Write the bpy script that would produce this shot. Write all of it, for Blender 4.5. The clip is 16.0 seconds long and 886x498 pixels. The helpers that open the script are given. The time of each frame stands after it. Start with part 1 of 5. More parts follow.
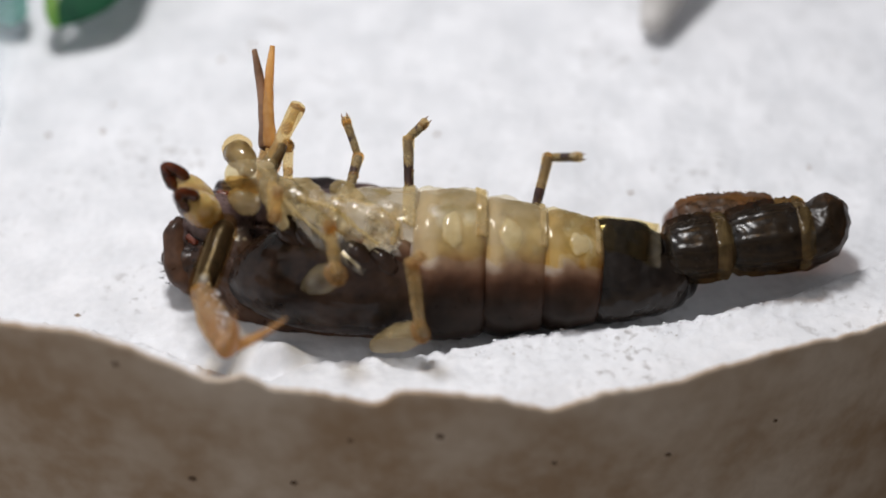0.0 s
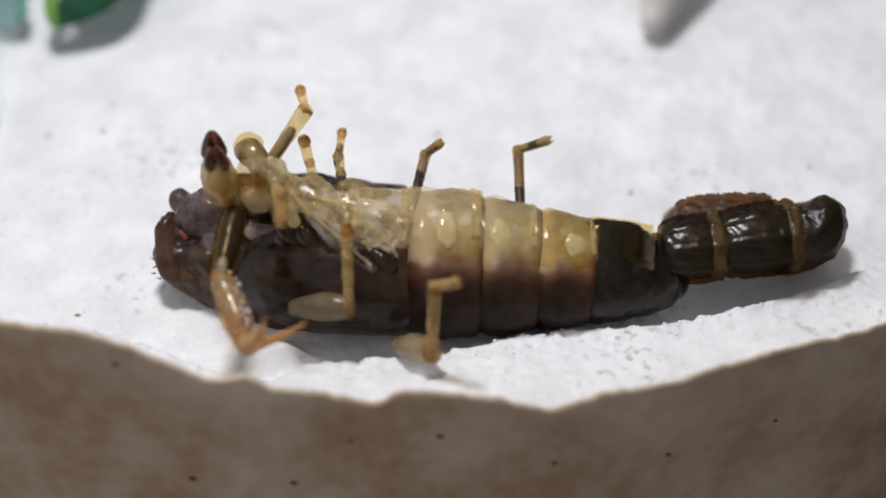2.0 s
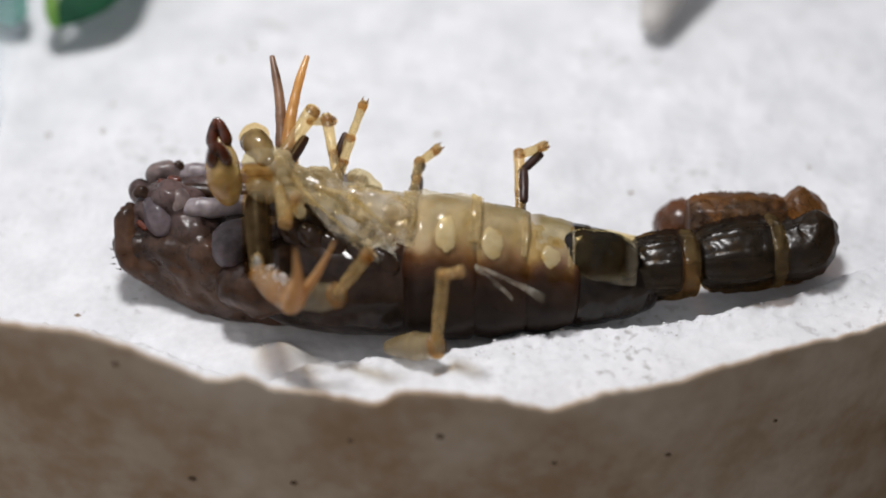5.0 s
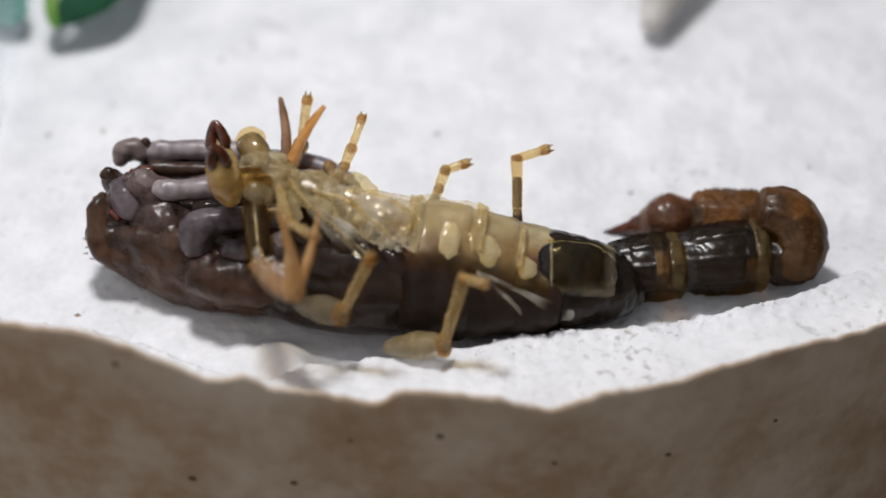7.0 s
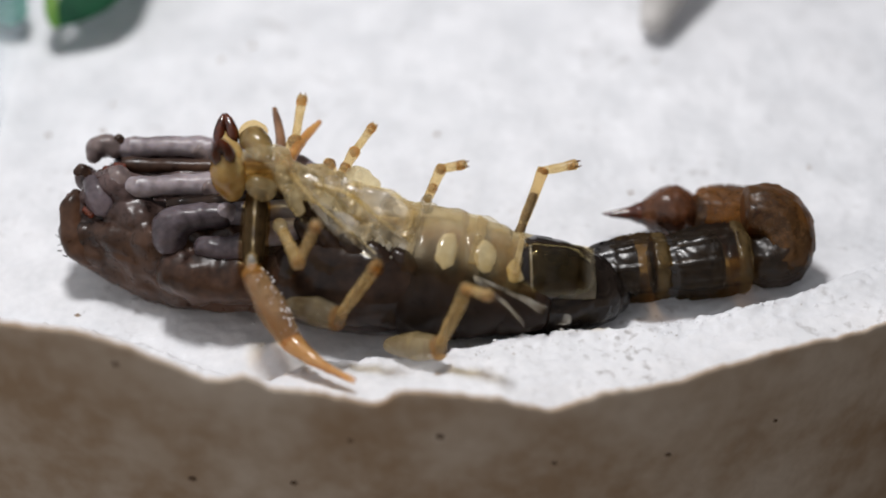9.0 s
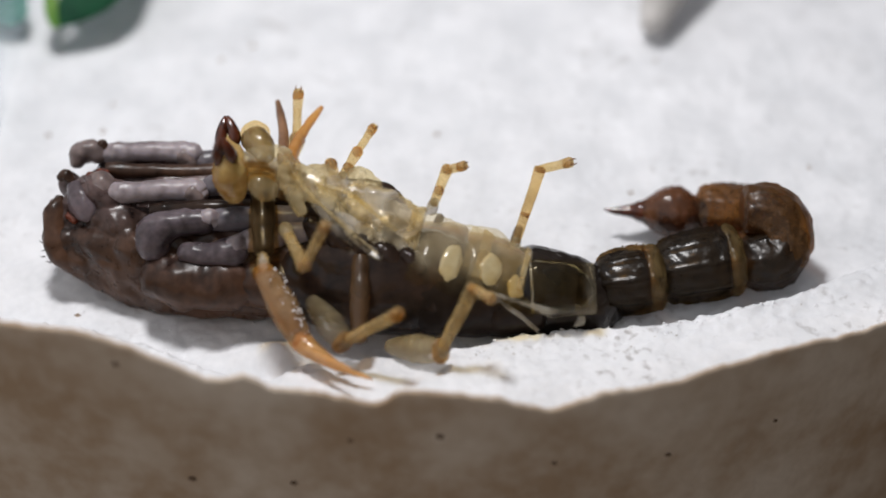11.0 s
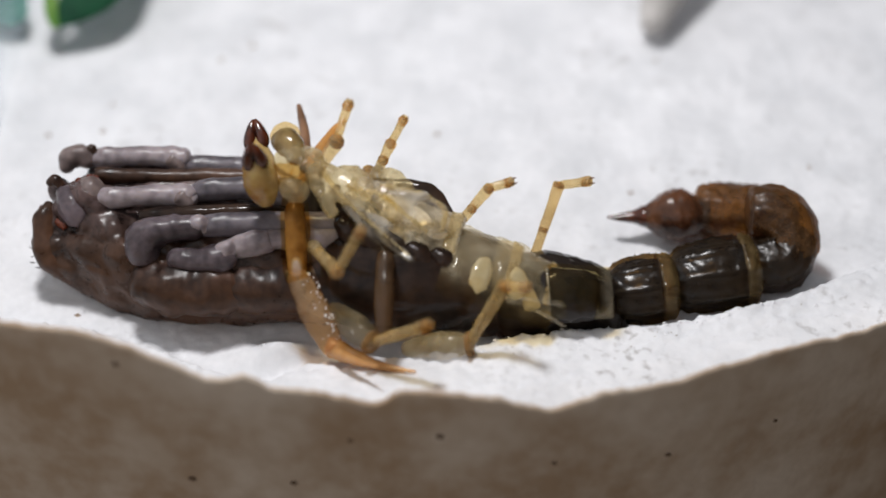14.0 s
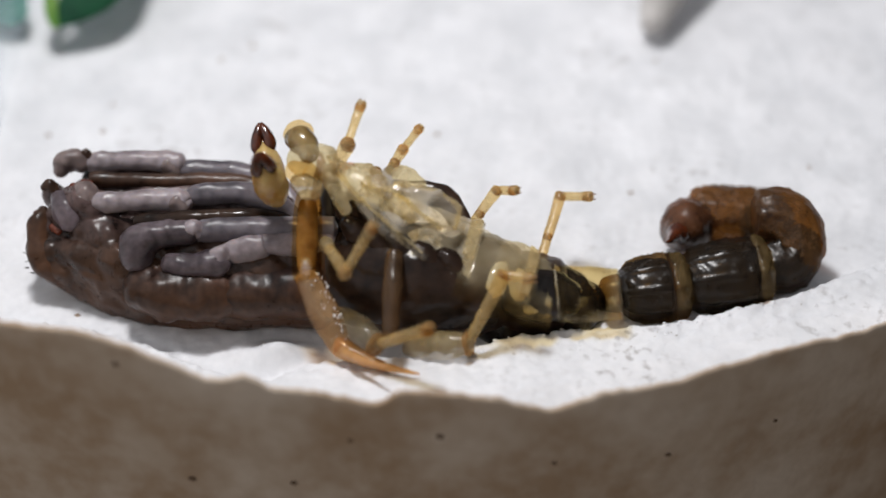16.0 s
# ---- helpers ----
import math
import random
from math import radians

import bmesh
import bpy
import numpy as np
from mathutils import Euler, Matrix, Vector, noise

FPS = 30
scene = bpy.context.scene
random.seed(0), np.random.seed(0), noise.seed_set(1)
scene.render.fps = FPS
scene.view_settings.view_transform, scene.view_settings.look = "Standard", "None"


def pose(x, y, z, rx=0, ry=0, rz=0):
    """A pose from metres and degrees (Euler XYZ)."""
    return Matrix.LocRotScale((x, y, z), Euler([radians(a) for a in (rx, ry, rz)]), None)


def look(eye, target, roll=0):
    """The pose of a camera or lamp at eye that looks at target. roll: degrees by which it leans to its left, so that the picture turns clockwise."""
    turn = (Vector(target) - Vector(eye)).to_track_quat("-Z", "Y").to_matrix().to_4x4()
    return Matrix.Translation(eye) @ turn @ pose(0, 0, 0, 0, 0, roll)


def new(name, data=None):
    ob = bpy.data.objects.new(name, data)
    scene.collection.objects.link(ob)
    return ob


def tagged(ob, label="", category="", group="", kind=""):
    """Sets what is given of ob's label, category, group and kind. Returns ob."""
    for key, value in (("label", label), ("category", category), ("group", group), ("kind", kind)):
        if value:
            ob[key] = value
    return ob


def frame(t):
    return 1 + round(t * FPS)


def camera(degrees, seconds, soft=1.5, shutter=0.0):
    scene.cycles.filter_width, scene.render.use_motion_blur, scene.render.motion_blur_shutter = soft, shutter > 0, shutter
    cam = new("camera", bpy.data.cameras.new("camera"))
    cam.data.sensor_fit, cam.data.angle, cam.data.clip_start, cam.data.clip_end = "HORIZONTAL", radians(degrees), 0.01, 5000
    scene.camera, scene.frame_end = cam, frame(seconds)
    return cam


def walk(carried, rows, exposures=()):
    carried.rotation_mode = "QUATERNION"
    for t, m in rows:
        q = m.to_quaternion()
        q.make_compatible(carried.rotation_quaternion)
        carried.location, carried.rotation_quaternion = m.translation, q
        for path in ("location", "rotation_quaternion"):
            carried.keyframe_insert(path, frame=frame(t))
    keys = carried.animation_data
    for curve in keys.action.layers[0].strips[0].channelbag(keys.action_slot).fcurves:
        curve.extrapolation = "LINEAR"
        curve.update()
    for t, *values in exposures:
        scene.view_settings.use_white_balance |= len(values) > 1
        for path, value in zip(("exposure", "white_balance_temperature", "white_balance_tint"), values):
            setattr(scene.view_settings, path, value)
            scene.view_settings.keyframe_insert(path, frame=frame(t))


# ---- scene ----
MM = 0.001
TILT = 42.0  # the camera looks down by this angle
REACH = 0.1415  # from the lens to the middle of the animal
MID = Vector((0, 0, 0.006))
BACK = Vector((0, -math.cos(radians(TILT)), math.sin(radians(TILT))))

cam = camera(28.0, 16.0, soft=1.8)
EYE = MID + BACK * REACH
cam.data.dof.use_dof, cam.data.dof.focus_distance, cam.data.dof.aperture_fstop = True, REACH, 13.0
walk(cam, [(0, look(EYE, MID)), (16.0, look(EYE, MID))], exposures=[(0, 0.0), (16.0, 0.0)])

# ---- world and light ----
world = bpy.data.worlds.new("room")
scene.world = world
world.use_nodes = True
LAMP = Vector((-0.026, 0.024, 0.158))  # the lamp over the enclosure


def room_light():
    """A plain room, brighter on the lamp's side."""
    n, l = world.node_tree.nodes, world.node_tree.links
    co, dot, rg = n.new("ShaderNodeTexCoord"), n.new("ShaderNodeVectorMath"), n.new("ShaderNodeMapRange")
    dot.operation = "DOT_PRODUCT"
    dot.inputs[1].default_value = (-0.90, -0.28, 0.34)
    rg.inputs["From Min"].default_value, rg.inputs["From Max"].default_value = -1.0, 1.0
    rg.inputs["To Min"].default_value, rg.inputs["To Max"].default_value = 0.0, 0.89
    steep = n.new("ShaderNodeMath")
    steep.operation = "POWER"
    steep.inputs[1].default_value = 2.0
    l.new(rg.outputs[0], steep.inputs[0])
    l.new(co.outputs["Generated"], dot.inputs[0])
    l.new(dot.outputs["Value"], rg.inputs["Value"])
    n["Background"].inputs[0].default_value = (0.95, 0.96, 1.0, 1)
    l.new(steep.outputs[0], n["Background"].inputs[1])


room_light()
lamp = bpy.data.lights.new("lamp", "AREA")
lamp.shape, lamp.size, lamp.energy, lamp.color = "DISK", 0.028, 0.200, (0.998, 0.985, 0.992)
desk_lamp = new("lamp", lamp)
desk_lamp.matrix_world = look(LAMP, (0, 0.005, 0))


# ---- materials ----
def material(name, dark, light, rough=0.4, scale=400, bump=0.0, fine=2500, coat=0.0, metal=0.0, clear=0.0, soft=0.0, spec=0.5, wrinkle=0.0, glow=0.0, under=None, turn=(0.0, 0.001), slope=0.0, islands=0, cloud=0.62, stain=(1.0, 1.0, 1.0)):
    """Two colours mixed by broad and fine noise; clear: share that lets light straight through; soft: subsurface share;
    glow: share that scatters light through thin skin;
    under: second pair of colours, used below the level turn (from, to) of the part, rising by slope along it;
    islands: scale of the cloudy islands in a clear skin, cloud: how clear they are; stain: colour of the light that a
    clear skin lets through."""
    m = bpy.data.materials.new(name)
    m.use_nodes = True
    n, l = m.node_tree.nodes, m.node_tree.links
    b = n["Principled BSDF"]
    co = n.new("ShaderNodeTexCoord")
    n1, n2 = n.new("ShaderNodeTexNoise"), n.new("ShaderNodeTexNoise")
    n1.inputs["Scale"].default_value, n2.inputs["Scale"].default_value = scale, fine
    n1.inputs["Detail"].default_value, n2.inputs["Detail"].default_value = 3, 2
    for x in (n1, n2):
        l.new(co.outputs["Object"], x.inputs["Vector"])
    add = n.new("ShaderNodeMath")
    add.operation = "MULTIPLY_ADD"
    l.new(n2.outputs["Fac"], add.inputs[0])
    add.inputs[1].default_value = 0.35
    l.new(n1.outputs["Fac"], add.inputs[2])
    ramp = n.new("ShaderNodeValToRGB")
    ramp.color_ramp.elements[0].position, ramp.color_ramp.elements[1].position = 0.5, 0.85
    ramp.color_ramp.elements[0].color, ramp.color_ramp.elements[1].color = (*dark, 1), (*light, 1)
    l.new(add.outputs[0], ramp.inputs[0])
    tint = ramp.outputs[0]
    if under:
        sep, lev, off, r2, mx = n.new("ShaderNodeSeparateXYZ"), n.new("ShaderNodeMapRange"), n.new("ShaderNodeMath"), n.new("ShaderNodeValToRGB"), n.new("ShaderNodeMix")
        mx.data_type = "RGBA"
        r2.color_ramp.elements[0].position, r2.color_ramp.elements[1].position = 0.5, 0.85
        r2.color_ramp.elements[0].color, r2.color_ramp.elements[1].color = (*under[0], 1), (*under[1], 1)
        l.new(add.outputs[0], r2.inputs[0])
        l.new(co.outputs["Object"], sep.inputs[0])
        off.operation = "MULTIPLY_ADD"
        l.new(n1.outputs["Fac"], off.inputs[0])
        off.inputs[1].default_value = 0.003
        ris = n.new("ShaderNodeMath")
        ris.operation = "MULTIPLY_ADD"
        l.new(sep.outputs["X"], ris.inputs[0])
        ris.inputs[1].default_value = slope
        l.new(sep.outputs["Y"], ris.inputs[2])
        l.new(ris.outputs[0], off.inputs[2])
        lev.interpolation_type = "SMOOTHSTEP"
        lev.inputs["From Min"].default_value, lev.inputs["From Max"].default_value = turn[0] + 0.0015, turn[1] + 0.0015
        l.new(off.outputs[0], lev.inputs["Value"])
        l.new(lev.outputs[0], mx.inputs["Factor"])
        l.new(r2.outputs[0], mx.inputs["A"])
        l.new(ramp.outputs[0], mx.inputs["B"])
        tint = mx.outputs["Result"]
    l.new(tint, b.inputs["Base Color"])
    rg = n.new("ShaderNodeMapRange")
    rg.inputs["To Min"].default_value, rg.inputs["To Max"].default_value = rough * 0.7, min(1, rough * 1.4)
    l.new(n2.outputs["Fac"], rg.inputs["Value"])
    l.new(rg.outputs[0], b.inputs["Roughness"])
    b.inputs["Coat Weight"].default_value = coat
    b.inputs["Coat Roughness"].default_value = 0.12
    b.inputs["Specular IOR Level"].default_value = spec
    if soft:
        b.inputs["Subsurface Weight"].default_value = soft
        b.inputs["Subsurface Radius"].default_value = (1.0, 0.6, 0.3)
        b.inputs["Subsurface Scale"].default_value = 0.0008
    if bump:
        bp = n.new("ShaderNodeBump")
        bp.inputs["Strength"].default_value, bp.inputs["Distance"].default_value = bump, 0.0002
        l.new(add.outputs[0], bp.inputs["Height"])
        l.new(bp.outputs[0], b.inputs["Normal"])
        if wrinkle:
            wv, b2 = n.new("ShaderNodeTexNoise"), n.new("ShaderNodeBump")
            wv.inputs["Scale"].default_value, wv.inputs["Detail"].default_value, wv.inputs["Distortion"].default_value = 420, 2, 0.3
            l.new(co.outputs["Object"], wv.inputs["Vector"])
            b2.inputs["Strength"].default_value, b2.inputs["Distance"].default_value = wrinkle, 0.0004
            l.new(wv.outputs["Fac"], b2.inputs["Height"])
            l.new(b2.outputs[0], bp.inputs["Normal"])
    skin_out = b.outputs[0]
    if glow:
        tl, gm = n.new("ShaderNodeBsdfTranslucent"), n.new("ShaderNodeMixShader")
        l.new(tint, tl.inputs["Color"])
        gm.inputs[0].default_value = glow
        l.new(b.outputs[0], gm.inputs[1])
        l.new(tl.outputs[0], gm.inputs[2])
        skin_out = gm.outputs[0]
        l.new(skin_out, n["Material Output"].inputs["Surface"])
    if clear:
        tr, mix = n.new("ShaderNodeBsdfTransparent"), n.new("ShaderNodeMixShader")
        mr = n.new("ShaderNodeMapRange")
        mr.inputs["From Min"].default_value, mr.inputs["From Max"].default_value = 0.35, 0.7
        mr.inputs["To Min"].default_value, mr.inputs["To Max"].default_value = clear * 0.6, min(1, clear * 1.4)
        l.new(n1.outputs["Fac"], mr.inputs["Value"])
        if islands:
            isl = n.new("ShaderNodeTexNoise")
            isl.inputs["Scale"].default_value, isl.inputs["Detail"].default_value, isl.inputs["Distortion"].default_value = islands, 2, 0.6
            l.new(co.outputs["Object"], isl.inputs["Vector"])
            l.new(isl.outputs["Fac"], mr.inputs["Value"])
            mr.inputs["From Min"].default_value, mr.inputs["From Max"].default_value = 0.42, 0.56
            mr.inputs["To Min"].default_value, mr.inputs["To Max"].default_value = clear * cloud, min(1, clear * 1.1)
        l.new(mr.outputs[0], mix.inputs[0])
        l.new(skin_out, mix.inputs[1])
        l.new(tr.outputs[0], mix.inputs[2])
        tr.inputs["Color"].default_value = (*stain, 1)
        l.new(mix.outputs[0], n["Material Output"].inputs["Surface"])
    return m


POWDER = material("white_powder", (0.695, 0.70, 0.72), (0.825, 0.825, 0.845), 0.95, 200, 0.7, 1500, spec=0.1, wrinkle=0.45)


def soil(m):
    """Scattered faint grey specks and smudges in the powder."""
    n, l = m.node_tree.nodes, m.node_tree.links
    b = n["Principled BSDF"]
    co = [x for x in n if x.type == "TEX_COORD"][0]
    old = b.inputs["Base Color"].links[0].from_socket
    masks = []
    for size, lo, hi in ((95, 0.52, 0.70), (1100, 0.55, 0.68)):
        t, r = n.new("ShaderNodeTexNoise"), n.new("ShaderNodeMapRange")
        t.inputs["Scale"].default_value, t.inputs["Detail"].default_value = size, 3
        l.new(co.outputs["Object"], t.inputs["Vector"])
        r.inputs["From Min"].default_value, r.inputs["From Max"].default_value = lo, hi
        l.new(t.outputs["Fac"], r.inputs["Value"])
        masks.append(r.outputs[0])
    both, mix = n.new("ShaderNodeMath"), n.new("ShaderNodeMix")
    both.operation = "MULTIPLY"
    l.new(masks[0], both.inputs[0])
    l.new(masks[1], both.inputs[1])
    mix.data_type, mix.blend_type = "RGBA", "MULTIPLY"
    mix.inputs["B"].default_value = (0.62, 0.60, 0.58, 1)
    l.new(both.outputs[0], mix.inputs["Factor"])
    l.new(old, mix.inputs["A"])
    l.new(mix.outputs["Result"], b.inputs["Base Color"])


soil(POWDER)
FLOOR = material("unseen_bounce_floor", (0.12, 0.095, 0.07), (0.20, 0.165, 0.125), 0.8, 60, 0.2, 500)
BANK = material("shaded_clay", (0.385, 0.265, 0.170), (0.59, 0.485, 0.385), 0.95, 90, 0.3, 600, spec=0.1, wrinkle=0.3)
NEW_DARK = material("wet_black_cuticle", (0.011, 0.0072, 0.0058), (0.043, 0.025, 0.017), 0.15, 240, 0.10, 1200, spec=0.20, wrinkle=0.55)
# lit top put into the colour: paler above the turn, browner below
NEW_BROWN = material("soft_brown_cuticle", (0.017, 0.0095, 0.0078), (0.126, 0.074, 0.058), 0.30, 150, 0.16, 1400, spec=0.24, wrinkle=0.5, under=((0.010, 0.0052, 0.0038), (0.092, 0.046, 0.027)), turn=(-0.0002, 0.0016))
NEW_MAUVE = material("fresh_mauve_cuticle", (0.030, 0.022, 0.025), (0.185, 0.146, 0.160), 0.32, 130, 0.14, 1500, spec=0.35, soft=0.08, wrinkle=0.45)
NEW_GREY = material("fresh_grey_cuticle", (0.16, 0.13, 0.137), (0.43, 0.37, 0.385), 0.34, 160, 0.14, 1400, spec=0.35, soft=0.15, wrinkle=0.4)
KNEE = material("brownish_grey_joint", (0.10, 0.074, 0.070), (0.31, 0.24, 0.225), 0.34, 180, 0.14, 1400, spec=0.35, soft=0.1, wrinkle=0.4)
NEW_BLUE = material("fresh_blue_grey_cuticle", (0.060, 0.052, 0.060), (0.235, 0.205, 0.225), 0.32, 150, 0.14, 1400, spec=0.35, soft=0.1, wrinkle=0.4)
# paler mauve above also paints the lit tops, darker brown lies below
NEW_FOLD = material("folded_mauve_brown_cuticle", (0.011, 0.0068, 0.006), (0.138, 0.090, 0.084), 0.28, 150, 0.2, 1500, spec=0.28, wrinkle=0.6, under=((0.010, 0.0052, 0.0038), (0.088, 0.045, 0.027)), turn=(-0.0010, 0.0026))
RED = material("red_joint", (0.06, 0.018, 0.012), (0.24, 0.06, 0.03), 0.25, 500, 0.1)
AMBER_SHELL = material("orange_amber_shell", (0.44, 0.32, 0.15), (0.80, 0.66, 0.42), 0.10, 200, 0.12, 900, 0.3, clear=0.88, wrinkle=0.5, glow=0.1, islands=190, cloud=0.92, stain=(0.97, 0.91, 0.74))
CRUMPLE = material("crumpled_golden_skin", (0.32, 0.22, 0.09), (0.84, 0.73, 0.47), 0.09, 200, 0.2, 1100, 0.4, clear=0.68, wrinkle=0.9, glow=0.15, islands=280, cloud=0.58, stain=(0.98, 0.91, 0.72))
# wet film whose near-white colour stands in for bright highlights
WET_GLINT = material("wet_film_painted_glints", (0.60, 0.50, 0.32), (0.97, 0.93, 0.82), 0.05, 420, 0.6, 1200, 0.5, clear=0.68, wrinkle=1.0)
GLAZE = material("clear_wet_rim", (0.50, 0.40, 0.24), (0.95, 0.90, 0.78), 0.06, 300, 0.2, 900, 0.4, clear=0.95, wrinkle=0.9, islands=420, cloud=0.82)
EDGE = material("yellow_old_skin_edge", (0.52, 0.39, 0.18), (0.88, 0.76, 0.50), 0.12, 300, 0.15, 900, 0.3, clear=0.74, wrinkle=0.6, glow=0.12, stain=(0.97, 0.88, 0.66))
FILM = material("clear_old_skin", (0.54, 0.47, 0.35), (0.93, 0.88, 0.78), 0.07, 260, 0.18, 900, 0.45, clear=0.85, wrinkle=0.7, glow=0.12, islands=200, cloud=0.72, stain=(0.99, 0.95, 0.86))
SHELL = material("clear_amber_shell", (0.50, 0.405, 0.25), (0.84, 0.74, 0.54), 0.10, 240, 0.12, 900, 0.45, clear=0.85, wrinkle=0.5, glow=0.1, islands=170, cloud=0.93, stain=(0.985, 0.95, 0.86))
OLIVE = material("olive_old_skin", (0.14, 0.082, 0.025), (0.48, 0.345, 0.14), 0.16, 260, 0.10, 1200, 0.2, clear=0.1, soft=0.3, wrinkle=0.2, glow=0.2)
THIGH = material("cloudy_olive_old_leg", (0.22, 0.155, 0.065), (0.58, 0.46, 0.25), 0.17, 220, 0.06, 1200, 0.2, clear=0.54, wrinkle=0.2, glow=0.15)
DIM_THIGH = material("greyish_old_thigh", (0.15, 0.115, 0.058), (0.44, 0.36, 0.22), 0.17, 220, 0.06, 1200, 0.2, clear=0.68, wrinkle=0.2, glow=0.12)
AMBER = material("amber_old_leg", (0.56, 0.37, 0.13), (0.90, 0.75, 0.45), 0.16, 240, 0.06, 1200, 0.2, clear=0.80, wrinkle=0.2, glow=0.25, stain=(0.97, 0.86, 0.62))
MOUTH = material("yellow_mouth_pincer", (0.32, 0.155, 0.025), (0.78, 0.57, 0.22), 0.16, 240, 0.06, 1200, 0.2, clear=0.15, soft=0.3, wrinkle=0.15, glow=0.15)
DUSK_LEG = material("brownish_old_leg", (0.42, 0.26, 0.09), (0.80, 0.60, 0.32), 0.18, 160, 0.06, 1200, 0.2, clear=0.80, wrinkle=0.15, glow=0.2, stain=(0.96, 0.82, 0.56))
ORANGE = material("orange_old_claw", (0.50, 0.22, 0.05), (0.82, 0.50, 0.20), 0.18, 240, 0.06, 1200, 0.25, clear=0.36, wrinkle=0.2, glow=0.22, stain=(0.96, 0.68, 0.32))
FINGER = material("orange_old_finger", (0.52, 0.265, 0.08), (0.82, 0.53, 0.25), 0.18, 240, 0.06, 1200, 0.25, clear=0.34, wrinkle=0.2, glow=0.2, stain=(0.96, 0.72, 0.40))
HAND = material("pale_orange_old_hand", (0.40, 0.25, 0.12), (0.76, 0.56, 0.36), 0.2, 200, 0.06, 1200, 0.25, clear=0.70, wrinkle=0.25, glow=0.15, stain=(0.96, 0.78, 0.54))
BROWN_LEG = material("brown_old_leg", (0.10, 0.045, 0.02), (0.24, 0.125, 0.065), 0.35, 400, 0.1)
ARM = material("amber_old_arm", (0.12, 0.07, 0.028), (0.34, 0.23, 0.11), 0.12, 200, 0.06, 1200, 0.25, clear=0.98, wrinkle=0.15, glow=0.1, islands=260, cloud=0.955, stain=(0.95, 0.82, 0.58))
TIP = material("dark_pincer_tip", (0.012, 0.003, 0.002), (0.11, 0.024, 0.006), 0.16, 500, 0.05, 1500, 0.2)
TAIL = material("black_tail_cuticle", (0.006, 0.005, 0.0045), (0.034, 0.026, 0.021), 0.28, 200, 0.35, 1900, spec=0.4, wrinkle=0.35)
TAIL_BEND = material("dark_brown_tail_skin", (0.008, 0.005, 0.003), (0.045, 0.026, 0.012), 0.34, 220, 0.45, 1900, 0.08, spec=0.4, wrinkle=0.3, clear=0.40, stain=(0.36, 0.21, 0.09))
TAIL_BROWN = material("amber_brown_tail_skin", (0.032, 0.014, 0.005), (0.20, 0.098, 0.034), 0.36, 150, 0.5, 1900, 0.08, spec=0.4, wrinkle=0.35, clear=0.50, stain=(0.58, 0.34, 0.12))
DIM_LEG = material("dim_brown_clear_leg", (0.05, 0.028, 0.014), (0.145, 0.085, 0.045), 0.22, 220, 0.06, 1200, 0.15, clear=0.45, wrinkle=0.2, stain=(0.85, 0.66, 0.42))
FLUID = material("amber_fluid", (0.17, 0.085, 0.022), (0.47, 0.29, 0.11), 0.15, 180, 0.1, 1200, 0.2, clear=0.3, soft=0.2, glow=0.12, stain=(0.92, 0.68, 0.34))
TAIL_SKIN = material("dark_amber_tail_skin", (0.008, 0.0058, 0.0045), (0.050, 0.035, 0.022), 0.24, 220, 0.45, 1900, 0.08, spec=0.45, wrinkle=0.4, clear=0.66, stain=(0.58, 0.43, 0.24))
LEG_FLESH = material("dark_leg_flesh", (0.020, 0.009, 0.007), (0.085, 0.042, 0.030), 0.35, 300, 0.1, 1500, spec=0.3)
ARM_FLESH = material("grey_brown_arm_flesh", (0.010, 0.007, 0.006), (0.050, 0.037, 0.032), 0.30, 160, 0.08, 1400, spec=0.3, wrinkle=0.2)
TELSON = material("red_brown_telson", (0.024, 0.010, 0.006), (0.135, 0.055, 0.024), 0.24, 220, 0.06, 1200, 0.15, wrinkle=0.15, spec=0.4, clear=0.16, stain=(0.6, 0.26, 0.08))
BAND = material("yellow_brown_band", (0.07, 0.042, 0.015), (0.34, 0.235, 0.10), 0.24, 300, 0.3, 1700, 0.15, clear=0.66, wrinkle=0.3, stain=(0.78, 0.60, 0.34))
PALE = material("pale_membrane", (0.50, 0.38, 0.18), (0.90, 0.80, 0.58), 0.08, 420, 0.2, 1200, 0.3, clear=0.80, wrinkle=0.6, glow=0.12, stain=(0.97, 0.9, 0.7))
PATCH = material("yellow_patch", (0.58, 0.44, 0.20), (0.88, 0.76, 0.48), 0.12, 420, 0.1, 1200, 0.25, clear=0.46, wrinkle=0.5, glow=0.1, stain=(0.97, 0.88, 0.64))
JOINT = material("brown_old_joint", (0.24, 0.13, 0.045), (0.52, 0.33, 0.15), 0.22, 500, 0.1, clear=0.55, glow=0.2, stain=(0.92, 0.72, 0.44))
LEAF = material("green_leaf", (0.004, 0.040, 0.020), (0.014, 0.11, 0.042), 0.55, 80, 0.1, 600, spec=0.25)
LEAF_EDGE = material("yellow_green_leaf_edge", (0.08, 0.22, 0.03), (0.20, 0.34, 0.07), 0.4, 80, 0.1, 600)
TEAL = material("teal_leaf", (0.06, 0.20, 0.17), (0.16, 0.32, 0.28), 0.4, 80, 0.1, 600)
STONE = material("grey_stone", (0.40, 0.38, 0.36), (0.60, 0.57, 0.55), 0.85, 150, 0.3, 900)
GLASS = material("blue_tinted_glass", (0.42, 0.55, 0.60), (0.55, 0.68, 0.74), 0.08, 60, 0.0, 300, clear=0.62)
RUST = material("rust_brown_speck", (0.05, 0.025, 0.012), (0.13, 0.07, 0.035), 0.9, 900, 0.2)
GRIT = material("grey_grit", (0.45, 0.42, 0.39), (0.62, 0.59, 0.56), 0.95, 900, 0.2, spec=0.1)
